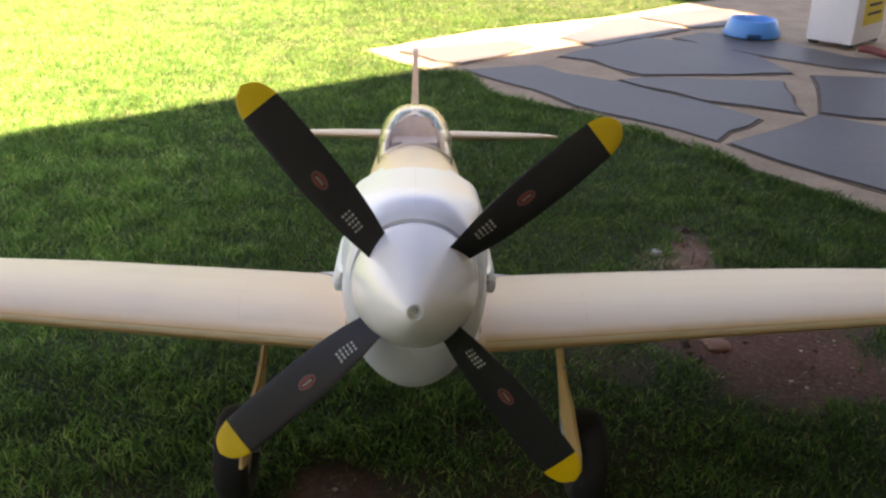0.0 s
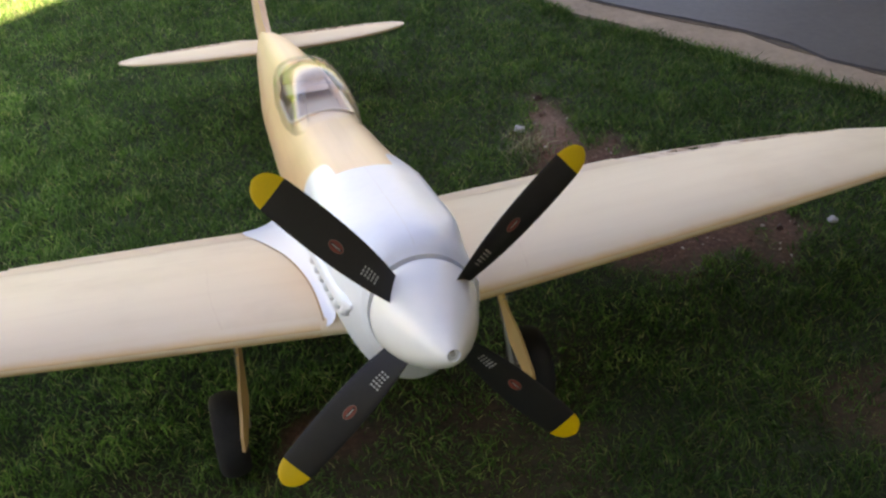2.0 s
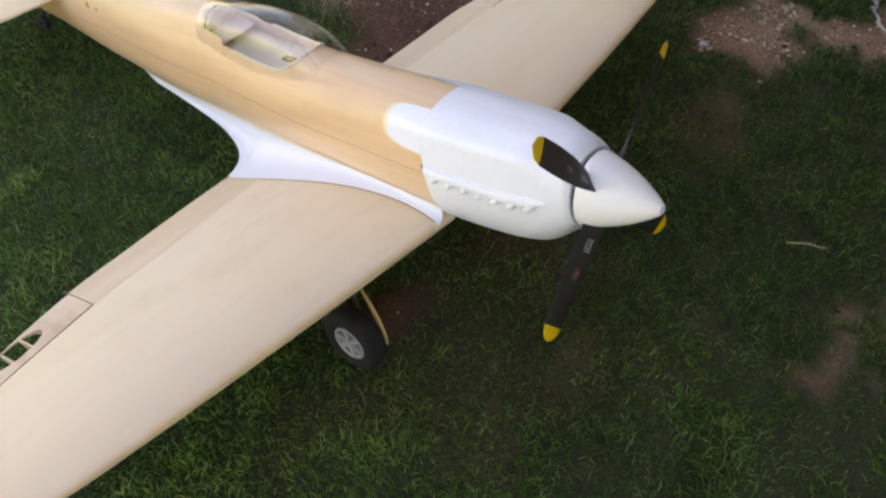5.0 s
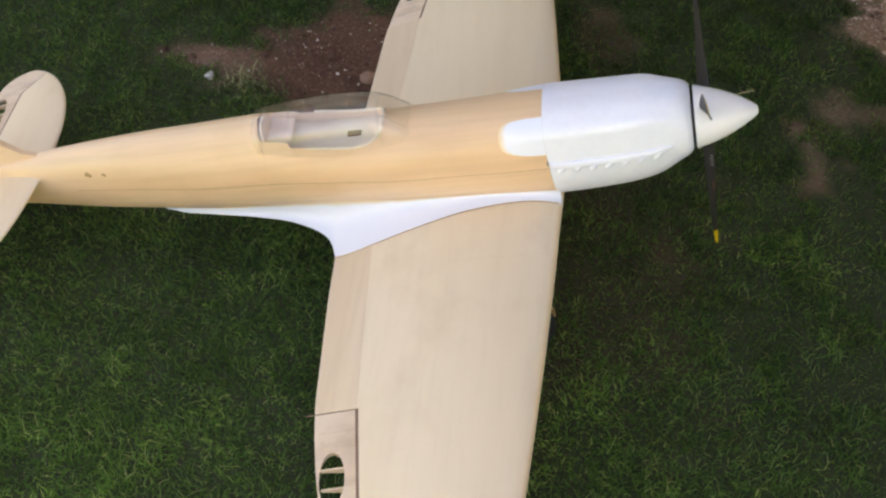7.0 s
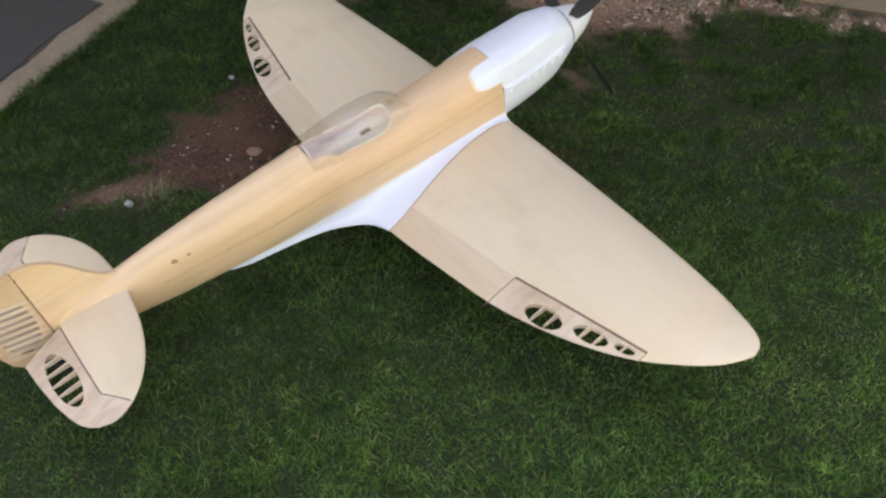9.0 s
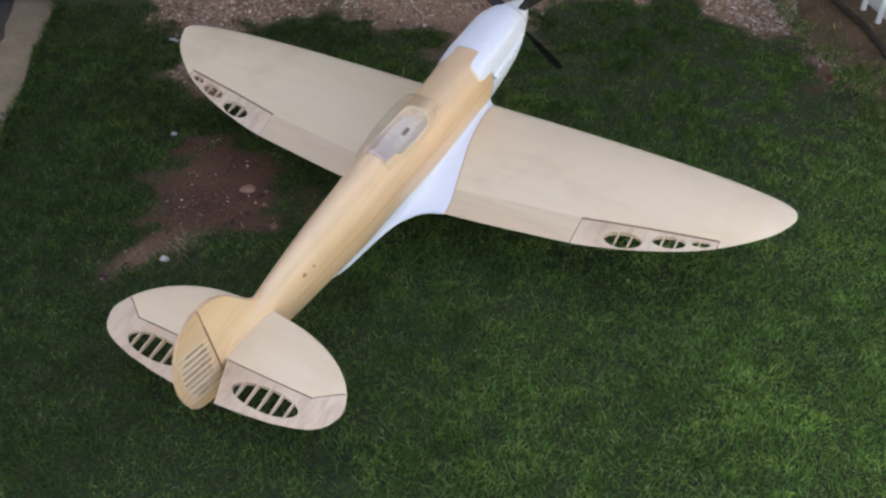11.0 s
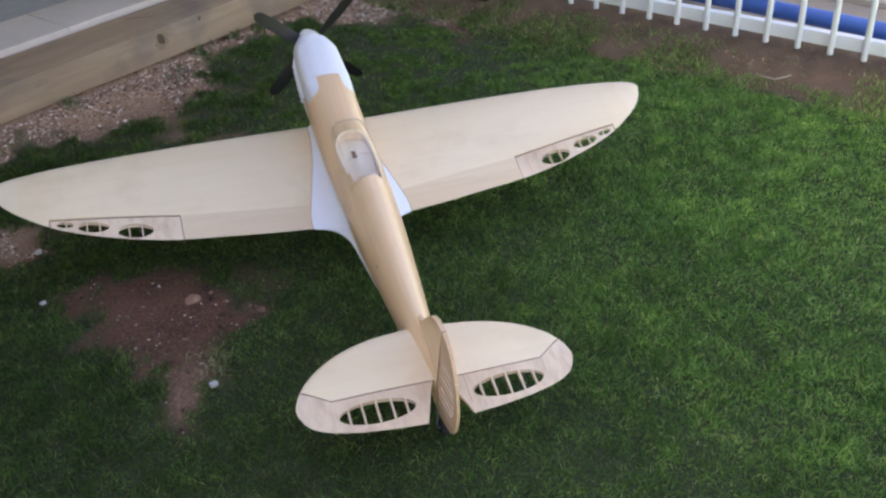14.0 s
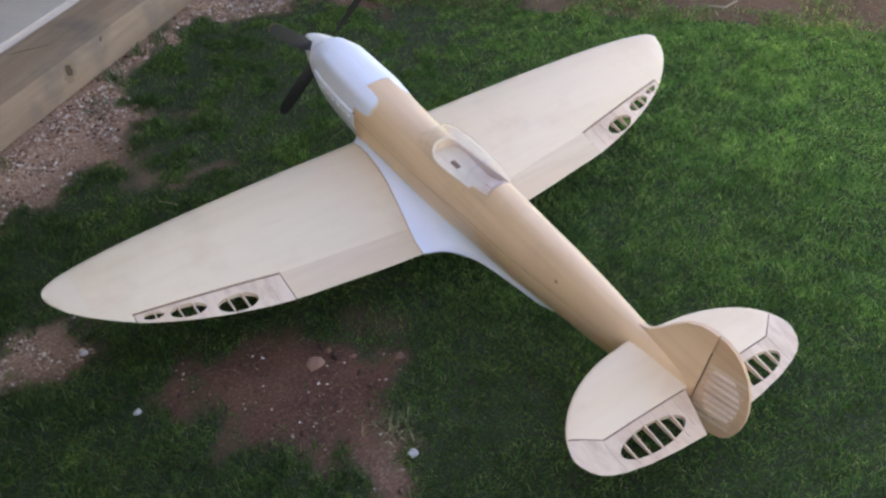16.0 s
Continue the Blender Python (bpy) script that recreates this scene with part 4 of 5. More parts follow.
bowl = tagged(new("dog_bowl"), "bright blue plastic dog bowl on the patio", "bowl")
bowl.location = (1.115, 2.78, 0.020)
body_bm = revolve([(0.092, 0.0), (0.093, 0.004), (0.078, 0.046), (0.075, 0.051), (0.071, 0.052), (0.067, 0.049), (0.060, 0.022), (0.050, 0.016), (0.004, 0.016)])
part("shell", body_bm, M_BOWL, bowl)
# dark blue block painted as the shade inside the bowl's grip notch
nb = box(bmesh.new(), (0.045, 0.012, 0.014), Matrix.Translation((-0.02, -0.089, 0.008)), 0.002)
part("notch_shade", nb, speckled("bowl_shadow_blue", (0.01, 0.06, 0.16), (0.015, 0.08, 0.2), 15), bowl)

crate = tagged(new("white_tub"), "white plastic tub with a yellow label", "tub")
crate.matrix_world = Matrix.Translation((1.390, 2.697, 0.020)) @ Matrix.Rotation(radians(-46), 4, "Z")
M_TUB = speckled("white_tub_plastic", (0.78, 0.78, 0.80), (0.72, 0.72, 0.75), 8, rough=0.4, relief=0.03)
part("tub_body", box(bmesh.new(), (0.155, 0.220, 0.30), Matrix.Translation((0, 0, 0.158)), 0.014), M_TUB, crate)
part("lid", box(bmesh.new(), (0.170, 0.235, 0.025), Matrix.Translation((0, 0, 0.320)), 0.008), M_TUB, crate)
part("yellow_label", box(bmesh.new(), (0.004, 0.15, 0.19), Matrix.Translation((0.0770, 0.015, 0.16))), speckled("yellow_label", (0.72, 0.56, 0.06), (0.66, 0.5, 0.05), 20), crate, "yellow paper label")
for k in range(5):
    part("print_bar", box(bmesh.new(), (0.003, 0.10 - 0.012 * (k % 3), 0.008), Matrix.Translation((0.0795, 0.015, 0.10 + 0.028 * k))), M_BLADE, crate)
for sx, sy in ((-0.058, -0.09), (0.058, -0.09), (-0.058, 0.09), (0.058, 0.09)):
    part("foot", box(bmesh.new(), (0.024, 0.024, 0.012), Matrix.Translation((sx, sy, 0.004)), 0.003), M_BLADE, crate)
tool = tagged(new("hand_tool"), "dark red handled tool lying by the tub", "tool")
tool.matrix_world = Matrix.Translation((1.405, 2.475, 0.030)) @ Matrix.Rotation(radians(-62), 4, "Z")
part("handle", tube([(-0.06, 0, 0), (-0.02, 0.003, 0.003), (0.05, 0, 0)], 0.012, 10), speckled("dark_red_grip", (0.16, 0.03, 0.025), (0.22, 0.05, 0.04), 40), tool)
part("blade", box(bmesh.new(), (0.09, 0.014, 0.006), Matrix.Translation((0.09, 0, 0)), 0.001), M_STEEL, tool)

# ==== the model aircraft ====
# body coordinates: x across, y aft from the spinner's tip, z up from the thrust line
PITCH_UP = 13.94
AXIS_Z = 0.374
FOOT = Vector((0.0, 0.30, 0.012))
plane = tagged(new("model_aircraft"), "unfinished balsa model fighter aeroplane with white cowling", "model aircraft")
plane.location = FOOT
B = Matrix.Translation(Vector((0, 0, AXIS_Z)) - FOOT) @ Matrix.Rotation(radians(-PITCH_UP), 4, "X")


def air(name, bm, material, label="", parent=None, smooth=True):
    bmesh.ops.transform(bm, matrix=B, verts=bm.verts)
    return part(name, bm, material, parent or plane, label, smooth)


# fuselage: y, half width, centre z, half height
FUS = [(0.088, 0.046, 0.002, 0.047), (0.107, 0.0505, 0.001, 0.062), (0.138, 0.054, -0.005, 0.081), (0.169, 0.056, -0.009, 0.088), (0.217, 0.058, -0.012, 0.0915), (0.29, 0.060, -0.013, 0.0930),
       (0.40, 0.0605, -0.009, 0.0925), (0.52, 0.0600, -0.005, 0.0910), (0.62, 0.0590, 0.005, 0.0900), (0.70, 0.0570, 0.0125, 0.0890), (0.78, 0.0542, 0.0148, 0.0856), (0.825, 0.0520, 0.0156, 0.0834),
       (0.918, 0.0440, 0.0208, 0.0772), (1.026, 0.0350, 0.0256, 0.0674), (1.10, 0.0288, 0.0296, 0.0574), (1.16, 0.0215, 0.0320, 0.0500), (1.245, 0.0085, 0.032, 0.0430)]


def bulge(y):
    """Height of the valve cover bulges on the upper cowling."""
    up = min(max((y - 0.106) / 0.045, 0.0), 1.0)
    dn = min(max((0.385 - y) / 0.10, 0.0), 1.0)
    return 0.0040 * up * up * (3 - 2 * up) * dn * dn * (3 - 2 * dn)


# the upper line: y, height of the ridge, squareness of the section
TOP = [(0.088, 0.0465, 2.0), (0.107, 0.0570, 2.25), (0.138, 0.0612, 2.70), (0.169, 0.0622, 2.85), (0.217, 0.0632, 2.85), (0.29, 0.0652, 2.80), (0.40, 0.0670, 2.35), (0.488, 0.0692, 2.15), (0.524, 0.0728, 2.05), (0.56, 0.0800, 2.0), (0.62, 0.0935, 2.0),
       (0.66, 0.0990, 2.0), (0.70, 0.1015, 2.0), (0.78, 0.1004, 2.0), (0.825, 0.0990, 2.0), (0.918, 0.0980, 2.0), (1.026, 0.0930, 2.0), (1.10, 0.0870, 2.0), (1.16, 0.0820, 2.0), (1.245, 0.0750, 2.0)]


def section(y, ang, grow=0.0):
    """The fuselage's skin at station y; ang from the top, clockwise seen from the tail."""
    a, zc, h = smooth_table(FUS, y)
    ridge, n = smooth_table(TOP, y)
    turn = abs((ang + math.pi) % (2 * math.pi) - math.pi)
    lump = bulge(y) * math.exp(-((turn - 0.82) / 0.16) ** 2)
    q = min(max((y - 0.088) / 0.075, 0.0), 1.0)
    lump -= 0.0016 * (16 * q * q * (1 - q) ** 2) * math.exp(-((turn - 1.0) / 0.55) ** 2)
    s, c = math.sin(ang), math.cos(ang)
    fit = (abs(s) ** n + c ** n) ** (-1 / n) if c > 0 else 1.0
    a, h = a + grow + lump, (ridge - zc if c > 0 else h) + grow + lump
    # sloping shoulders between the cockpit and the tail
    k = min(max((y - 0.47) / 0.14, 0.0), 1.0) * min(max((1.0 - y) / 0.25, 0.0), 1.0)
    k = k * k * (3 - 2 * k) * math.exp(-((turn - 0.86) / 0.42) ** 2)
    return Vector((a * s * fit * (1 - 0.105 * k), y, zc + h * c * fit * (1 - 0.05 * k)))


COCK = [(0.522, 0.0), (0.526, 0.34), (0.534, 0.54), (0.548, 0.70), (0.568, 0.78), (0.608, 0.82), (0.663, 0.80), (0.668, 0.68), (0.708, 0.62), (0.712, 0.0)]


def opening(y):
    return lerp_table(COCK, y)[0] if 0.522 < y < 0.712 else 0.0


def stations(a, b, n):
    return [a + (b - a) * k / n for k in range(n + 1)]


def fuselage():
    ys = stations(0.292, 0.51, 14) + [0.522, 0.524, 0.526, 0.530, 0.534, 0.541, 0.548, 0.558, 0.568, 0.588, 0.608, 0.64, 0.6625, 0.6635, 0.668, 0.69, 0.707, 0.7085, 0.712] + stations(0.720, 1.243, 36)
    n = 56
    rings = []
    for y in ys:
        o = opening(y)
        rings.append([section(y, o + (2 * math.pi - 2 * o) * k / n) for k in range(n + 1)])
    bm = loft(rings, False, True, True)
    bmesh.ops.remove_doubles(bm, verts=bm.verts, dist=0.0002)
    air("fuselage", bm, M_FUS, "sheeted balsa fuselage with warm grain")
    # cockpit tub
    rim = [section(y, opening(y)) for y in ys if 0.522 < y < 0.712]
    rim = rim + [Vector((-p.x, p.y, p.z)) for p in reversed(rim)]
    tub = loft([rim, [Vector((p.x * 0.97, p.y, 0.046 + max(0, p.y - 0.64) * 0.30)) for p in rim]], True)
    air("cockpit_wall", tub, M_PINK)
    lip = [p + Vector((0, 0, 0.0008)) for p in rim if p.y < 0.655]
    half = [p for p in lip if p.x >= 0]
    lip = sorted((p for p in lip if p.x < 0), key=lambda p: -p.y) + sorted(half, key=lambda p: p.y)
    air("cockpit_coaming", tube(lip, 0.0024, 8), M_COCK, "pale rounded rim of the cockpit")
    fl = bmesh.new()
    low = [Vector((p.x * 0.99, p.y, 0.0455 + max(0, p.y - 0.64) * 0.30)) for p in rim]
    vs = [fl.verts.new(p) for p in low]
    fl.faces.new(vs)
    bmesh.ops.triangulate(fl, faces=fl.faces)
    air("cockpit_floor", fl, M_COCK)
    # dark block on the floor, painted as the shade inside a slot
    air("slot_shade", box(bmesh.new(), (0.010, 0.022, 0.003), Matrix.Translation((0.002, 0.577, 0.0465)), 0.001), M_GAP, "dark block painted as the shade in a cockpit floor slot")
    deck = loft([[Vector((x, y, 0.0660 + 0.20 * (y - 0.668) + 0.0012 * (k % 2))) for k, x in enumerate([-0.029, -0.0172, -0.0168, -0.0002, 0.0002, 0.0168, 0.0172, 0.029])] for y in (0.669, 0.688, 0.7065)], False)
    air("rear_deck", deck, M_PINK, "pinkish planked deck behind the cockpit")
    hd = loft([[Vector((0.0270 * math.sin(a), 0.7045, 0.062 + 0.0375 * max(math.cos(a), 0.0) ** 0.7 if math.cos(a) > 0 else 0.058)) + Vector((0, dy, 0)) for a in [math.pi * (k / 12 - 0.5) * 1.1 for k in range(13)]] for dy in (0.0, 0.004)], True, True, True)
    air("headrest", hd, M_PINK, "pinkish balsa headrest plate")
    sl = loft([[section(y, ang, 0.0004) for ang in (1.517, 1.534)] for y in stations(0.293, 1.05, 40)], False)
    air("plank_seam", sl, M_SEAM)
    sr = loft([[section(y, ang, 0.0004) for ang in (-1.517, -1.534)] for y in stations(0.293, 1.05, 40)], False)
    air("plank_seam", sr, M_SEAM)
    for y, ang, r in ((1.013, -1.05, 0.0030), (0.985, -1.08, 0.0018), (0.93, 1.15, 0.002)):
        p = section(y, ang, 0.0004)
        q = [section(y + r * (2.0 + 0.7 * math.sin(3 * t + r * 900)) * math.cos(t), ang + r / 0.04 * (1 + 0.3 * math.sin(2 * t)) * math.sin(t), 0.0005) for t in [2 * math.pi * k / 12 for k in range(12)]]
        kb = bmesh.new()
        kb.faces.new([kb.verts.new(v) for v in q])
        air("wood_knot", kb, M_BURN)


fuselage()


def cowling():
    ys = [0.0905, 0.092, 0.0945, 0.099] + stations(0.102, 0.20, 26) + stations(0.206, 0.2905, 14)
    rings = []
    for y in ys:
        rings.append([section(y, 2 * math.pi * k / 112, 0.0012 if y > 0.093 else -0.001) for k in range(112)])
    rings.append([section(0.2905, 2 * math.pi * k / 112, -0.002) for k in range(112)])
    rings.insert(0, [section(0.0915, 2 * math.pi * k / 112, -0.012) for k in range(112)])
    air("cowling", loft(rings, True, True, False), M_WHITE, "white primed engine cowling")
    cowl = [o for o in plane.children if o.name.startswith("cowling")][0]
    for sgn in (1, -1):
        # long exhaust fairing with stub humps under it
        rr = []
        for y in stations(0.118, 0.288, 30):
            k = (y - 0.118) / 0.17
            w = 0.0072 * min(1.0, 5 * k + 0.35)
            c = section(y, sgn * (1.545 - 0.10 * k))
            up = (section(y, sgn * (1.545 - 0.10 * k - 0.05)) - c).normalized()
            out = Vector((sgn, 0, 0))
            rr.append([c + up * w * math.cos(a) + out * (0.0010 + 0.0052 * min(1.0, 6 * k + 0.3) * max(0.0, math.sin(a)) ** 0.6) for a in [math.pi * (j / 8) for j in range(9)]])
        air("exhaust_fairing", loft(rr, False), M_WHITE, "", cowl)
        for j in range(7):
            y = 0.138 + 0.0225 * j
            k = (y - 0.118) / 0.17
            c = section(y, sgn * (1.545 - 0.10 * k + 0.075))
            d = (section(y, sgn * (1.545 - 0.10 * k + 0.20)) - c).normalized()
            bm = bmesh.new()
            bmesh.ops.create_icosphere(bm, subdivisions=2, radius=1.0)
            lean = Vector((0, 0.75, 0)) + d * 0.8
            lean.normalize()
            n_ = Vector((sgn, 0, 0))
            side = lean.cross(n_).normalized()
            for v in bm.verts:
                v.co = c + lean * v.co.x * 0.0105 + side * v.co.y * 0.0052 + n_ * (0.0020 + 0.0022 * v.co.x + v.co.z * 0.0056)
            air("exhaust_stub", bm, M_WHITE, "", cowl)
        seam = loft([[section(y, sgn * a, 0.0016) for a in (1.452, 1.459)] for y in stations(0.275, 0.2895, 4)], False)
        air("cowl_seam", seam, M_JOINT, "", cowl)
        screw = box(bmesh.new(), (0.002, 0.0022, 0.0060), Matrix.Translation(section(0.2925, sgn * 1.40, 0.001)), 0.0004)
        air("screw", screw, M_STEEL, "", cowl)
    top = loft([[section(y, a, 0.00150) for a in (-0.004, 0.004)] for y in stations(0.096, 0.2895, 24)], False)
    air("cowl_seam", top, M_JOINT, "", cowl)
    back = loft([[section(y, 2 * math.pi * k / 56, 0.0010) for k in range(57)] for y in (0.2900, 0.2914)], False)
    air("cowl_seam", back, M_JOINT, "", cowl)


cowling()


REAR = [(0.44, 0.2935), (0.455, 0.318), (0.48, 0.336), (0.53, 0.347), (0.62, 0.353), (0.80, 0.355), (0.98, 0.354), (1.08, 0.348), (1.14, 0.336), (1.18, 0.318), (1.20, 0.2935)]


def white_patch(sgn):
    """Filled and primed panel behind the cowling, its rear end rounded."""
    rings = []
    for a in stations(0.44, 1.20, 48):
        y1 = smooth_table(REAR, a)[0]
        rings.append([section(y, sgn * a, 0.0007) for y in stations(0.2912, y1, 12)])
    ob = air("primed_panel", loft(rings, False), M_FADE, "white primed panel behind the cowling")
    set_cover(ob, [min(1.0, 0.05 + (12 - k) * 0.30, 0.15 + min(q, 48 - q) * 0.35) for q in range(len(rings)) for k in range(13)])


for s in (1, -1):
    white_patch(s)


def spinner():
    prof = [(0.0, 0.0060, 0.006), (0.0, 0.0020, 0.0042), (0.0, 0.0008, 0.0050), (0.0, 0.0022, 0.0068), (0.0, 0.011, 0.0135), (0.0, 0.022, 0.0202), (0.0, 0.033, 0.0262), (0.0, 0.048, 0.0330), (0.0, 0.063, 0.0386), (0.0, 0.078, 0.0430), (0.0, 0.0835, 0.0446), (0.0, 0.0855, 0.0446), (0.0, 0.0862, 0.0435), (0.0, 0.0862, 0.006)]
    rings = [[(r * math.cos(a), y, r * math.sin(a)) for a in [2 * math.pi * k / 64 for k in range(64)]] for _, y, r in prof]
    ob = air("spinner", loft(rings, True, True, True), M_SPIN, "smooth white pointed spinner")
    air("bolt_hole", revolve_y([(0.0010, 0.003), (0.0020, 0.0035), (0.0024, 0.0060)], 20), M_RIM, "", ob)
    return ob


def revolve_y(profile, n):
    return loft([[(r * math.cos(2 * math.pi * k / n), y, r * math.sin(2 * math.pi * k / n)) for k in range(n)] for r, y in profile], True, True, True)


spinner()
air("backplate", revolve_y([(0.030, 0.0863), (0.0418, 0.0866), (0.0418, 0.0893), (0.030, 0.0896)], 48), M_BLADE, "black spinner backplate")

# propeller blades: radius, chord, thickness
BLADE = [(0.030, 0.020, 0.0090), (0.045, 0.0235, 0.0080), (0.060, 0.0275, 0.0066), (0.080, 0.0305, 0.0052), (0.100, 0.0318, 0.0043), (0.122, 0.0318, 0.0035), (0.146, 0.0305, 0.0028), (0.161, 0.0285, 0.0024), (0.169, 0.0245, 0.0021), (0.1745, 0.0180, 0.0018), (0.1775, 0.0100, 0.0014), (0.1787, 0.0030, 0.0010)]
HUB_Y = 0.0715


def blade_point(r, u, side, lift=0.0):
    """u -1 (trailing edge) to 1 (leading edge); side 1: the face turned forward."""
    c, t = smooth_table(BLADE, r)
    pitch = math.atan2(0.225, 2 * math.pi * r)
    x = u * c / 2
    w = side * (t / 2 * math.sqrt(max(0.0, 1 - u * u)) * (1.25 if side > 0 else 0.35) + lift)
    # rotation about the blade's own axis: the leading edge leans forward
    return Vector((-(x * math.cos(pitch)) - w * math.sin(pitch) * 1.0, HUB_Y - x * math.sin(pitch) - w * math.cos(pitch) * 1.0, r))


def blade_loft(r0, r1, n, lift=0.0):
    rings = []
    for r in stations(r0, r1, n):
        up = [blade_point(r, -math.cos(math.pi * k / 10), 1, lift) for k in range(11)]
        dn = [blade_point(r, math.cos(math.pi * k / 10), -1, lift) for k in range(1, 10)]
        rings.append(up + dn)
    return loft(rings, True, True, True)


def face_patch(r0, r1, u0, u1, lift, n=6):
    return loft([[blade_point(r, u, 1, lift) for u in stations(u0, u1, 4)] for r in stations(r0, r1, n)], False)


def propeller_blade(angle):
    turn = Matrix.Rotation(-radians(angle - 90), 4, "Y")

    def add(name, bm, material, label="", parent=None):
        bmesh.ops.transform(bm, matrix=turn, verts=bm.verts)
        return air(name, bm, material, label, parent)

    b = add("propeller_blade", blade_loft(0.030, 0.1787, 30), M_BLADE, "matt black propeller blade")
    add("yellow_tip", loft([[blade_point(r, -math.cos(math.pi * k / 10) * 1.004, 1, 0.00035) for k in range(11)] for r in stations(0.1610, 0.1789, 10)], False), M_YELLOW, "yellow painted blade tip", b)
    for rx, ru, mat_, lift in ((0.0072, 0.27, M_RING, 0.0003), (0.0067, 0.25, M_RED, 0.0005)):
        bm = bmesh.new()
        bm.faces.new([bm.verts.new(blade_point(0.0985 + rx * math.cos(a), 0.0 + ru * math.sin(a), 1, lift)) for a in [2 * math.pi * k / 24 for k in range(24)]])
        add("logo_oval", bm, mat_, "", b)
    add("logo_bar", face_patch(0.0930, 0.1040, -0.06, 0.06, 0.0008, 3), M_BLADE, "", b)
    add("logo_bar", face_patch(0.0945, 0.1025, -0.03, 0.02, 0.0010, 3), M_INK, "", b)
    rnd = random.Random(int(angle))
    for row in range(5):
        r0 = 0.0560 + 0.0033 * row
        for k in range(3):
            u0 = -0.30 + 0.20 * k + (0.05 if row == 4 else 0)
            add("print_bar", face_patch(r0, r0 + 0.0016, u0, u0 + 0.11 + 0.05 * rnd.random(), 0.0004, 1), M_INK, "", b)
    return b


for ang in (130.4, 40.4, -138.9, -49.8):
    propeller_blade(ang)

# ---- wings ----
WING = [(0.00, 0.284, 0.648), (0.05, 0.286, 0.646), (0.10, 0.289, 0.641), (0.20, 0.294, 0.635), (0.30, 0.300, 0.626), (0.40, 0.307, 0.616), (0.50, 0.315, 0.594), (0.60, 0.325, 0.560), (0.68, 0.336, 0.520),
        (0.74, 0.348, 0.474), (0.775, 0.358, 0.4385), (0.790, 0.3665, 0.4140), (0.7975, 0.3750, 0.3985), (0.8010, 0.3855, 0.3865)]
AIL0, AIL1 = 0.400, 0.680


def hinge(x):
    return 0.5505 + (0.502 - 0.5505) * (x - AIL0) / (AIL1 - AIL0)


def wing_point(x, y, side):
    """The wing's skin over (x, y), x across: side 1 upper, -1 lower."""
    le, te = smooth_table(WING, x)
    c = max(te - le, 1e-5)
    f = min(max((y - le) / c, 0.0), 1.0)
    t = 0.128 - 0.03 * x
    th = 5 * t * (0.2969 * math.sqrt(f) - 0.126 * f - 0.3516 * f**2 + 0.2843 * f**3 - 0.1036 * f**4) * c
    z = -0.0975 + 0.058 * x + (-0.0075 + 0.002 * x) * f + 0.062 * f * (1 - f) * c
    return Vector((x, y, z + side * (th + 0.0006)))


def wing(sgn):
    xs = stations(0.03, 0.398, 14) + [AIL0 - 0.0006, AIL0 - 0.0002] + stations(AIL0, AIL1, 12) + [AIL1 + 0.0002, AIL1 + 0.0006] + stations(0.69, 0.76, 6) + [0.775, 0.784, 0.790, 0.7945, 0.7975, 0.7995, 0.8008]
    rings = []
    n = 22
    for x in xs:
        le, te = smooth_table(WING, x)
        if AIL0 - 0.0003 <= x <= AIL1 + 0.0003:
            te = hinge(min(max(x, AIL0), AIL1)) - 0.0015
        ch = [le + (te - le) * (1 - math.cos(math.pi * k / n / 1.0)) / 2 for k in range(n + 1)]
        ring = [wing_point(x, y, 1) for y in ch] + [wing_point(x, y, -1) for y in reversed(ch)]
        rings.append([Vector((sgn * p.x, p.y, p.z)) for p in ring])
    bm = loft(rings, True, True, True)
    return air("wing", bm, M_WING, "elliptical balsa sheeted wing panel")


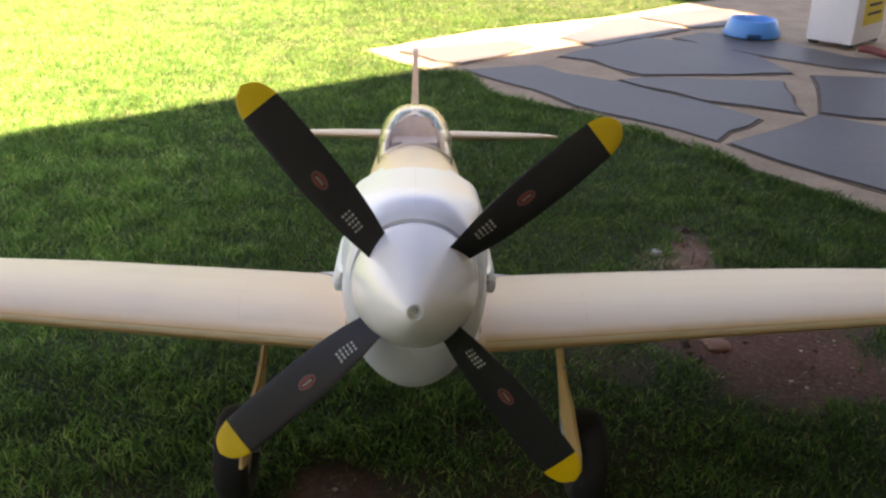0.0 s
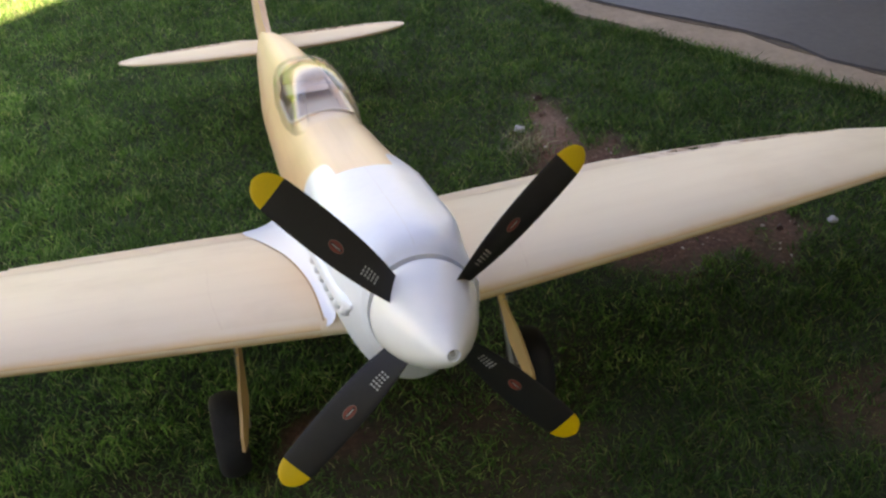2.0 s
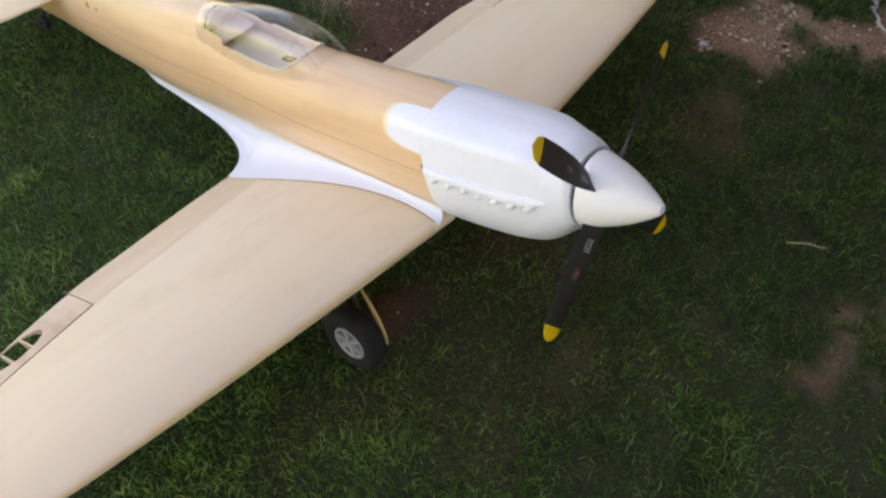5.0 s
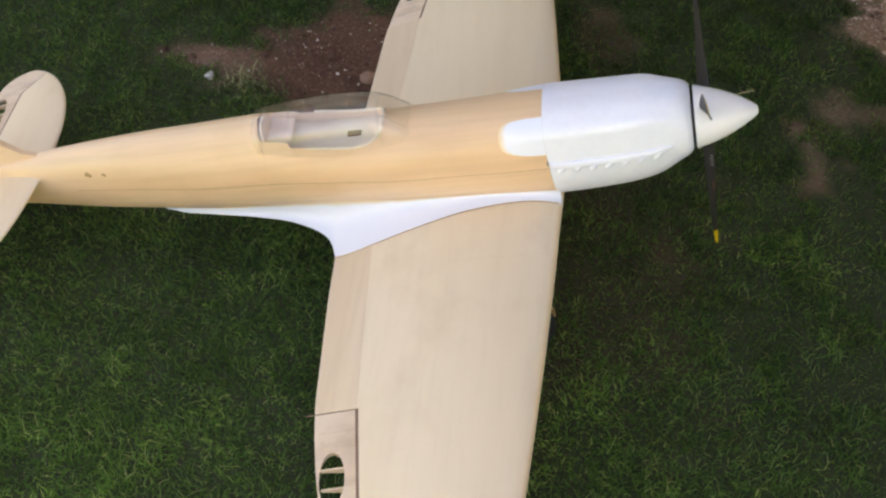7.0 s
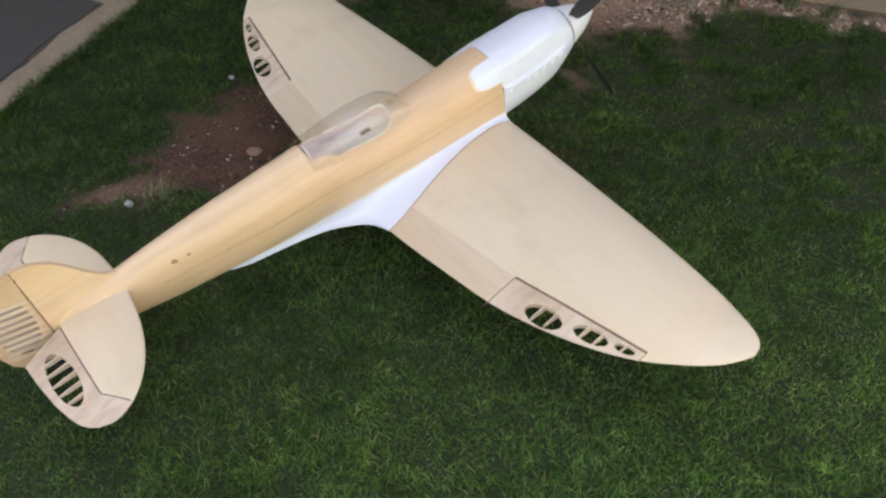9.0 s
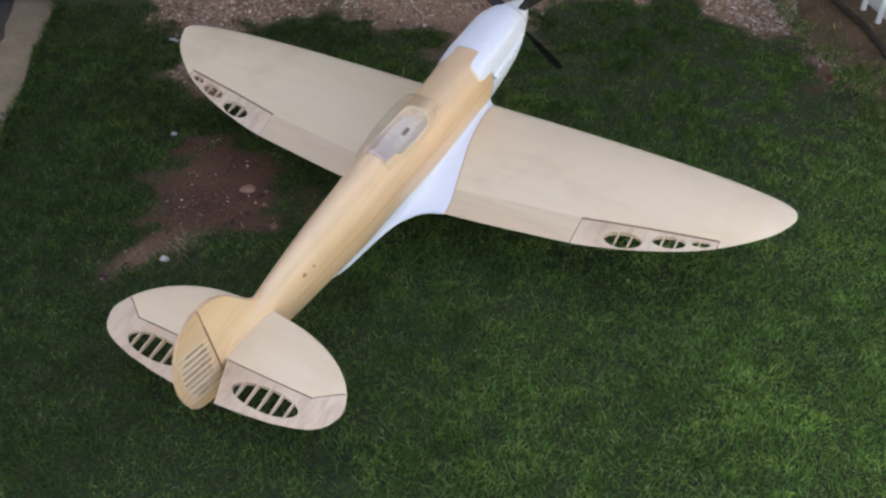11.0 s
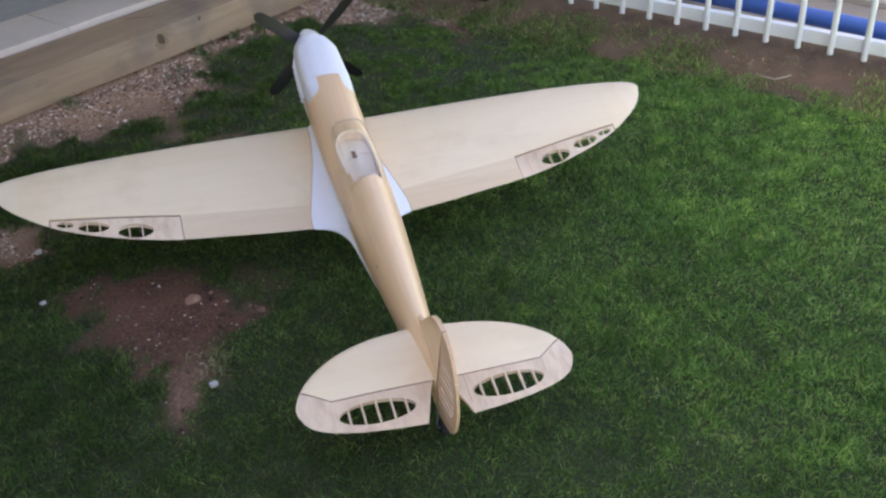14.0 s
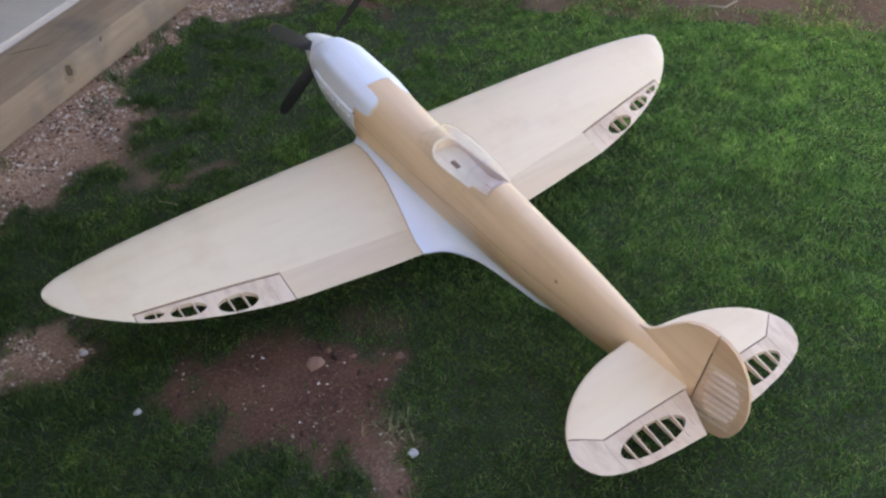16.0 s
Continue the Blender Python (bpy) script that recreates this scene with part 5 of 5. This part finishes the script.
def aileron(sgn):
    out = [(AIL0 + 0.0015, hinge(AIL0) + 0.0034)]
    out += [(x, hinge(x) + 0.0034) for x in stations(AIL0 + 0.02, AIL1 - 0.02, 8)] + [(AIL1 - 0.0015, hinge(AIL1) + 0.0030)]
    out += [(x, smooth_table(WING, x)[1]) for x in reversed(stations(AIL0 + 0.0015, AIL1 - 0.0015, 16))]
    turn = math.atan2(-0.055, 0.28)
    holes = [ellipse(0.500, 0.5715, 0.039, 0.0188, turn), ellipse(0.588, 0.5425, 0.034, 0.0138, turn - 0.05), ellipse(0.648, 0.5225, 0.019, 0.0075, turn - 0.1)]

    def warp(u, v, side):
        p = wing_point(u, v, side)
        return (sgn * p.x, p.y, p.z - 0.0012)
    a = air("aileron", plate(out, holes, warp), M_FRAME, "open framed balsa aileron with oval holes")
    for x in (0.486, 0.514, 0.575, 0.602, 0.645):
        y0, y1 = hinge(x) + 0.004, smooth_table(WING, x)[1] - 0.006
        rib = loft([[(sgn * (x + dx), y, wing_point(x, y, sd).z - 0.0012 + 0.0006 * sd) for dx, sd in ((-0.0012, 1), (0.0012, 1), (0.0012, -1), (-0.0012, -1))] for y in (y0, (y0 + y1) / 2, y1)], True, True, True)
        air("rib", rib, M_FRAME, "", a)
    for x in (0.43, 0.455, 0.545, 0.625):
        y0, y1 = hinge(x) + 0.004, smooth_table(WING, x)[1] - 0.006
        cs = loft([[(sgn * (x + dx), y, wing_point(x, y, 1).z - 0.0012 + dz) for dx, dz in ((-0.0018, 0), (-0.0016, 0.0007), (0.0016, 0.0007), (0.0018, 0))] for y in (y0, (y0 + y1) / 2, y1)], False)
        air("cap_strip", cs, M_FRAME, "", a)
    spar = loft([[(sgn * x, hinge(x) + dy, wing_point(x, hinge(x), 1).z - 0.0022) for dy in (-0.0016, 0.0040)] for x in stations(AIL0, AIL1, 8)], False)
    air("hinge_line", spar, M_GAP, "", a)
    end = loft([[(sgn * (AIL0 + dx), y, wing_point(AIL0, y, 1).z - 0.0018) for dx in (-0.0002, 0.0014)] for y in stations(hinge(AIL0), 0.629, 5)], False)
    air("hinge_line", end, M_GAP, "", a)


def edge_strip(sgn):
    """Trailing edge sheet between the fillet and the aileron, a touch darker."""
    rows = []
    for x in stations(0.100, AIL0 - 0.0012, 16):
        y0, y1 = 0.577 + (0.552 - 0.577) * (x - 0.10) / 0.30, smooth_table(WING, x)[1] - 0.0005
        rows.append([wing_point(x, y, 1) + Vector((0, 0, 0.0004)) for y in stations(y0, y1, 6)])
    air("trailing_edge_sheet", loft([[Vector((sgn * p.x, p.y, p.z)) for p in r] for r in rows], False), M_EDGE, "darker balsa sheet along the trailing edge")


def nose_strip(sgn):
    """Strip round the leading edge, turning warmer and darker towards its underside."""
    rows = []
    for x in stations(0.066, 0.77, 40):
        le, te = smooth_table(WING, x)
        c = te - le
        pts = [(0.030, 1), (0.016, 1), (0.006, 1), (0.0005, 1), (0.006, -1), (0.020, -1), (0.05, -1), (0.09, -1)]
        rows.append([wing_point(x, le + f * c, sd) + Vector((0, -0.0003 if f < 0.01 else 0.0, 0.0003 * sd)) for f, sd in pts])
    ob = air("leading_edge", loft([[Vector((sgn * p.x, p.y, p.z)) for p in r] for r in rows], False), M_NOSE, "balsa leading edge, warmer and darker towards its underside")
    set_cover(ob, [v for _ in rows for v in (0.0, 0.12, 0.35, 0.55, 0.75, 0.85, 0.85, 0.85)])


def sheet_joint(sgn):
    """Curved glue joint across the wing sheeting near the root."""
    rows = []
    for k in range(19):
        q = k / 18
        x, y = 0.168 - 0.008 * (1 - q) ** 2 + 0.002 * math.sin(q * 5), 0.302 + 0.150 * q
        rows.append([wing_point(x + dx, y, 1) + Vector((0, 0, 0.0003)) for dx in (0.0, 0.0011 + 0.0006 * math.sin(k * 1.7))])
    air("sheet_joint", loft([[Vector((sgn * p.x, p.y, p.z)) for p in r] for r in rows], False), M_MARK)


M_TIP = balsa("balsa_tip_block", (0.85, 0.715, 0.545), (0.81, 0.665, 0.485), (0.60, 0.44, 0.28), (0.4, 1.0, 1.0), 0.45, 0.12)


def tip_block(sgn):
    """Paler carved block at the wing's end."""
    rows = []
    for x in [0.742, 0.752, 0.762, 0.775, 0.784, 0.790, 0.7945, 0.7975]:
        le, te = smooth_table(WING, x)
        c = te - le
        rows.append([wing_point(x, le + f * c, 1) + Vector((0, 0, 0.00045)) for f in (0.02, 0.06, 0.12, 0.2, 0.32, 0.45, 0.6, 0.75, 0.88, 0.97)])
    air("wing_tip_block", loft([[Vector((sgn * p.x, p.y, p.z)) for p in r] for r in rows], False), M_TIP, "pale carved balsa wing tip")


for s in (1, -1):
    wing(s)
    tip_block(s)
    nose_strip(s)
    sheet_joint(s)
    edge_strip(s)
    aileron(s)

# ---- wing root fillets: y, outer x, outer z above the skin, upper edge z ----
FIL = [(0.287, 0.0600, 0.0, -0.066), (0.352, 0.0625, 0.0, -0.060), (0.436, 0.0740, 0.0, -0.054), (0.519, 0.0930, 0.0, -0.049), (0.568, 0.1050, 0.0, -0.045), (0.615, 0.1150, 0.0, -0.042), (0.640, 0.1150, 0.0, -0.041)]
FIL_TAIL = [(0.640, 0.1150, -0.0975, -0.041), (0.650, 0.088, -0.0965, -0.041), (0.666, 0.0690, -0.0935, -0.041), (0.690, 0.0560, -0.0880, -0.041), (0.725, 0.0475, -0.0765, -0.041), (0.78, 0.0435, -0.0620, -0.040), (0.84, 0.0385, -0.0530, -0.038), (0.93, 0.030, -0.0430, -0.034)]


def side_x(y, z):
    a, zc, h = smooth_table(FUS, y)
    k = min(abs((z - zc) / h), 0.999)
    return a * (1 - k ** 2.0) ** (1 / 2.0)


def fillet(sgn):
    rings = []
    def row(y, xo, zo, zu):
        p0 = Vector((side_x(y, zu) + 0.0006, y, zu))
        p2 = Vector((max(xo if y < 0.84 else min(xo, side_x(y, zo) + 0.022 * (0.93 - y) / 0.09), side_x(y, zo) + 0.0008), y, zo))
        p1 = Vector((min(side_x(y, zo * 0.6 + zu * 0.4) + 0.004, p2.x), y, zo + 0.003))
        pts = [p0 * (1 - t) ** 2 + p1 * 2 * t * (1 - t) + p2 * t * t for t in [k / 10 for k in range(11)]]
        pts.append(p2 + Vector((-0.001, 0, -0.004)))
        return [Vector((sgn * p.x, p.y, p.z)) for p in pts]
    for y in stations(0.287, 0.640, 24):
        xo, _, zu = smooth_table(FIL, y)
        rings.append(row(y, xo, wing_point(xo, y, 1).z + 0.0012, zu))
    for y in [0.643, 0.647, 0.652, 0.658, 0.664] + stations(0.672, 0.93, 20):
        xo, zo, zu = smooth_table(FIL_TAIL, y)
        rings.append(row(y, xo, zo, zu))
    fade = [0.0, 0.35, 0.7, 0.95] + [1.0] * 8
    set_cover(air("wing_fillet", loft(rings, False), M_FADE, "white primed wing root fillet"), [v for _ in rings for v in fade])
    sl = loft([[Vector((sgn * (smooth_table(FIL, y)[0] + dx), y, wing_point(smooth_table(FIL, y)[0] + dx, y, 1).z + 0.0005)) for dx in (0.0002, 0.0022)] for y in stations(0.292, 0.639, 24)], False)
    air("fillet_seam", sl, M_SEAM)


for s in (1, -1):
    fillet(s)

# ---- canopy ----
CAN = [(0.484, 0.0310, 0.068, 0.0705), (0.496, 0.0365, 0.060, 0.0835), (0.516, 0.0400, 0.054, 0.1015), (0.550, 0.0425, 0.050, 0.1130), (0.600, 0.0450, 0.048, 0.1165), (0.650, 0.0445, 0.051, 0.1135), (0.700, 0.0405, 0.060, 0.1085), (0.718, 0.0385, 0.068, 0.1060)]


def canopy_ring(y, grow=0.0):
    w, _, z1 = smooth_table(CAN, y)
    base = min((section(y, 0.3 + 0.02 * k) for k in range(60)), key=lambda p: abs(p.x - w))
    w, z0 = base.x, base.z - 0.0008                          # rests on the fuselage's skin
    out = []
    for k in range(25):
        a = math.pi * (k / 24 - 0.5)
        s, c = math.sin(a), max(math.cos(a), 0.0)
        out.append(Vector(((w + grow) * math.copysign(abs(s) ** 0.80, s), y, z0 + (z1 - z0 + grow) * c ** 0.80)))
    return out


can = air("canopy", loft([canopy_ring(y) for y in stations(0.484, 0.718, 28)], False), M_GLASS, "clear vacuum formed plastic canopy")
can.visible_shadow = False
for y, m_ in ((0.5225, M_GLASS), (0.655, M_GLASS)):
    air("canopy_frame", loft([canopy_ring(y - 0.0022, 0.0004), canopy_ring(y, 0.0011), canopy_ring(y + 0.0022, 0.0004)], False), m_, "rolled edge of the clear hood", can)

for sgn in (1, -1):
    edge = [Vector((sgn * (0.0245 - 0.0035 * k / 6), y, min(canopy_ring(y), key=lambda p: abs(p.x - sgn * (0.0245 - 0.0035 * k / 6))).z + 0.0002)) for k, y in enumerate(stations(0.488, 0.5225, 6))]
    air("windscreen_edge", tube(edge, 0.0012, 6), M_GLASS, "clear moulded edge of the windscreen", can)

# ---- tail ----
TAIL = [(0.0, 1.100, 1.318), (0.036, 1.107, 1.315), (0.10, 1.116, 1.311), (0.157, 1.133, 1.304), (0.20, 1.156, 1.294), (0.230, 1.181, 1.282), (0.248, 1.206, 1.264), (0.256, 1.225, 1.246), (0.2575, 1.2345, 1.2355)]
TZ = 0.0505


def tail_point(x, y, side):
    le, te = smooth_table(TAIL, x)
    c = max(te - le, 1e-5)
    f = min(max((y - le) / c, 0), 1)
    th = 5 * 0.075 * (0.2969 * math.sqrt(f) - 0.126 * f - 0.3516 * f**2 + 0.2843 * f**3 - 0.1036 * f**4) * c + 0.0008
    return Vector((x, y, TZ - 0.030 * (y - 1.24) + side * th))


def hinge_tail(x):
    return 1.2335 if x < 0.195 else 1.2335 - (x - 0.195) * 0.70


def skewed(sgn, p):
    """The tail sits slightly out of square: one half a touch further forward and longer."""
    le, te = smooth_table(TAIL, min(p.x, 0.2575))
    front = min(max((te - p.y) / max(te - le, 0.004), 0.0), 1.0)
    k = math.sin(math.pi * min(p.x / 0.262, 1.0))
    if sgn > 0:
        return Vector((p.x * 1.014, p.y - 0.014 * p.x - 0.0045 * k * front, p.z))
    return Vector((-p.x, p.y - 0.003 * p.x + 0.0022 * k * front, p.z))


def tailplane(sgn):
    xs = stations(0.004, 0.19, 10) + [0.195, 0.205, 0.22, 0.232, 0.240, 0.2445]
    rings = []
    for x in xs:
        le = smooth_table(TAIL, x)[0]
        te = max(hinge_tail(x) - 0.0012, le + 0.0005)
        ch = [le + (te - le) * (1 - math.cos(math.pi * k / 14)) / 2 for k in range(15)]
        rings.append([skewed(sgn, p) for p in [tail_point(x, y, 1) for y in ch] + [tail_point(x, y, -1) for y in reversed(ch)]])
    air("tailplane", loft(rings, True, True, True), M_WING, "elliptical balsa tailplane")
    out = [(0.014, 1.2352), (0.06, 1.2352), (0.12, 1.2352), (0.195, 1.2352), (0.222, 1.2160), (0.2445, 1.2003)]
    out += [(0.251, 1.2125), (0.256, 1.2260), (0.2575, 1.2350), (0.256, 1.246), (0.248, 1.264), (0.238, 1.276), (0.222, 1.286), (0.20, 1.294), (0.157, 1.304), (0.10, 1.311), (0.042, 1.315)]

    def warp(u, v, side):
        return skewed(sgn, tail_point(u, v, side))
    e = air("elevator", plate(out, [ellipse(0.121, 1.2715, 0.068, 0.0228, -0.02, 36)], warp), M_FRAME, "open framed balsa elevator with an oval hole")
    for x in (0.069, 0.094, 0.1205, 0.146, 0.171):
        rows = []
        for y in (1.2365, 1.255, 1.275, 1.293, 1.300 + 0.03 * (0.17 - x)):
            top, low = tail_point(x, y, 1).z + 0.0007, tail_point(x, y, -1).z + 0.0006
            rows.append([skewed(sgn, Vector((x + dx, y, z))) for dx, z in ((-0.0016, top), (0.0016, top), (0.0016, low), (-0.0016, low))])
        air("rib", loft(rows, True, True, True), M_FRAME, "", e)
    for x in (0.046, 0.197):
        cs = loft([[skewed(sgn, Vector((x + dx, y, tail_point(x, y, 1).z + dz))) for dx, dz in ((-0.002, 0), (-0.0016, 0.0008), (0.0016, 0.0008), (0.002, 0))] for y in (1.238, 1.27, 1.292)], False)
        air("cap_strip", cs, M_FRAME, "", e)
    gap = loft([[skewed(sgn, Vector((x, hinge_tail(x) + dy, tail_point(x, hinge_tail(x), 1).z - 0.0007))) for dy in (-0.0010, 0.0018)] for x in stations(0.016, 0.195, 8) + [0.215, 0.235, 0.2435]], False)
    air("hinge_line", gap, M_GAP, "", e)


for s in (1, -1):
    tailplane(s)


def fin_half(y, z):
    """Half the fin's thickness."""
    k = max(0.0, min(1.0, (y - 1.10) / 0.24))
    return 0.0026 + 0.0072 * math.sin(math.pi * min(k * 0.9 + 0.08, 1.0)) * max(0.25, 1 - (z / 0.26))


FIN = [(1.060, 0.080), (1.095, 0.084), (1.122, 0.096), (1.144, 0.120), (1.163, 0.150), (1.184, 0.178), (1.210, 0.197), (1.234, 0.205), (1.2450, 0.206), (1.2450, 0.168), (1.2450, 0.052), (1.2450, 0.000), (1.10, 0.02)]
RUD = [(1.2472, 0.168), (1.2472, 0.206), (1.262, 0.2065), (1.280, 0.202), (1.301, 0.189), (1.319, 0.170), (1.333, 0.143), (1.342, 0.114), (1.3450, 0.086), (1.342, 0.056), (1.334, 0.028), (1.320, 0.012), (1.302, 0.004), (1.280, -0.002), (1.2472, -0.006), (1.2472, 0.052)]
RUD_HOLE = [(1.2600, 0.134), (1.2575, 0.108), (1.2590, 0.082), (1.2650, 0.058), (1.277, 0.041), (1.293, 0.035), (1.309, 0.041), (1.320, 0.058), (1.3265, 0.080), (1.3255, 0.106), (1.3170, 0.130), (1.3020, 0.147), (1.286, 0.152), (1.270, 0.147)]


def fin():
    air("fin", plate(FIN, [], lambda u, v, s: (s * fin_half(u, v), u, v)), M_FUS, "rounded balsa fin")
    r = air("rudder", plate(RUD, [RUD_HOLE], lambda u, v, s: (s * fin_half(u, v) * 0.85, u, v)), M_RUD, "open framed balsa rudder with an oval hole")
    for k in range(9):
        z = 0.030 + 0.0148 * k
        rows = []
        for y in (1.2505, 1.275, 1.30, 1.326):
            t = fin_half(y, z) * 0.85 + 0.0004
            zz = z + 0.24 * (y - 1.29)
            rows.append([(sx * t, y, zz + dz) for sx, dz in ((-1, -0.0036), (-1, 0.0036), (1, 0.0036), (1, -0.0036))])
        air("rib", loft(rows, True, True, True), M_FRAME, "", r)
    for sx in (-1, 1):
        gap = loft([[(sx * (fin_half(1.246, z) + 0.0004), y, z) for y in (1.2448, 1.2476)] for z in (0.05, 0.10, 0.166)], False)
        air("hinge_line", gap, M_GAP, "", r)


fin()


# ---- undercarriage ----
def world_part(name, bm, material, label="", parent=None, smooth=True):
    bmesh.ops.translate(bm, vec=-FOOT, verts=bm.verts)
    return part(name, bm, material, parent or plane, label, smooth)


def wheel(sgn):
    c = Vector((sgn * 0.175, 0.300, 0.063))
    tilt = Matrix.Translation(c) @ Matrix.Rotation(radians(sgn * 90), 4, "Y")
    prof = [(0.0245, -0.0125), (0.031, -0.0160), (0.039, -0.0170), (0.0445, -0.0140), (0.0472, -0.0075), (0.048, 0.0), (0.0472, 0.0075), (0.0445, 0.0140), (0.039, 0.0170), (0.031, 0.0160), (0.0245, 0.0125)]
    ty = loft([[tilt @ Vector((r * math.cos(2 * math.pi * k / 40), r * math.sin(2 * math.pi * k / 40), z)) for k in range(40)] for r, z in prof])
    w = world_part("wheel", ty, M_TYRE, "black treaded rubber wheel with grey rim")
    rim = revolve([(0.0258, -0.011), (0.0258, 0.0135), (0.0246, 0.0148), (0.0224, 0.0136), (0.0216, 0.006)], 32)
    bmesh.ops.transform(rim, matrix=tilt, verts=rim.verts)
    world_part("rim", rim, M_RIM, "grey plastic rim", w)
    # black disc standing in for shade in the openings between spokes
    well = revolve([(0.0222, 0.0025), (0.0216, 0.0030), (0.004, 0.0030)], 32)
    bmesh.ops.transform(well, matrix=tilt, verts=well.verts)
    world_part("rim_shade", well, M_BLADE, "black disc painted as the shade between the spokes", w)
    for k in range(6):
        sp = box(bmesh.new(), (0.020, 0.0056, 0.006), tilt @ Matrix.Rotation(2 * math.pi * (k + 0.3) / 6, 4, "Z") @ Matrix.Translation((0.0125, 0, 0.0115)), 0.001)
        world_part("spoke", sp, M_RIM, "", w)
    hubm = revolve([(0.006, 0.007), (0.006, 0.0150), (0.0045, 0.0160), (0.001, 0.0160)], 16)
    bmesh.ops.transform(hubm, matrix=tilt, verts=hubm.verts)
    world_part("hub_cap", hubm, M_RIM, "", w)
    leg = world_part("gear_leg", tube([(sgn * 0.148, 0.350, 0.190), (sgn * 0.152, 0.328, 0.125), (sgn * 0.155, 0.302, 0.066), (sgn * 0.180, 0.300, 0.061)], 0.0042, 10), M_STEEL, "steel wire undercarriage leg")
    # plywood cover in front of the leg
    pts = [(0.0, 0.146, 0.341, 0.184, 0.010), (0.25, 0.149, 0.331, 0.158, 0.011), (0.38, 0.151, 0.315, 0.142, 0.014), (0.52, 0.154, 0.296, 0.128, 0.024), (0.70, 0.156, 0.280, 0.110, 0.029), (0.86, 0.160, 0.265, 0.092, 0.023), (1.0, 0.162, 0.258, 0.076, 0.013)]
    rings = []
    back, flat = Vector((-sgn * 0.36, 0.93, 0)), Vector((sgn * 0.93, 0.36, 0)) * 0.0017
    for _, x, y, z, wd in pts:
        c = Vector((sgn * x, y, z))
        rings.append([c - back * wd * 0.35 - flat, c - back * wd * 0.35 + flat, c + back * wd * 0.65 + flat, c + back * wd * 0.65 - flat])
    world_part("gear_door", loft(rings, True, True, True), M_PLY, "thin plywood undercarriage door", None, False)
    world_part("clamp", box(bmesh.new(), (0.006, 0.008, 0.006), Matrix.Translation((sgn * 0.152, 0.325, 0.150)), 0.001), M_STEEL, "", leg)


for s in (1, -1):
    wheel(s)
tw = revolve([(0.004, -0.005), (0.012, -0.006), (0.0155, -0.004), (0.0165, 0.0), (0.0155, 0.004), (0.012, 0.006), (0.004, 0.005)], 24)
bmesh.ops.transform(tw, matrix=Matrix.Translation((0, 1.222, 0.0275)) @ Matrix.Rotation(radians(90), 4, "Y"), verts=tw.verts)
world_part("tail_wheel", tw, M_TYRE, "small black tail wheel")
world_part("tail_leg", tube([(0, 1.165, 0.085), (0.0, 1.196, 0.060), (0.010, 1.219, 0.040), (0.010, 1.222, 0.0275), (0, 1.222, 0.0275)], 0.0018, 8), M_STEEL, "steel tail wheel wire")
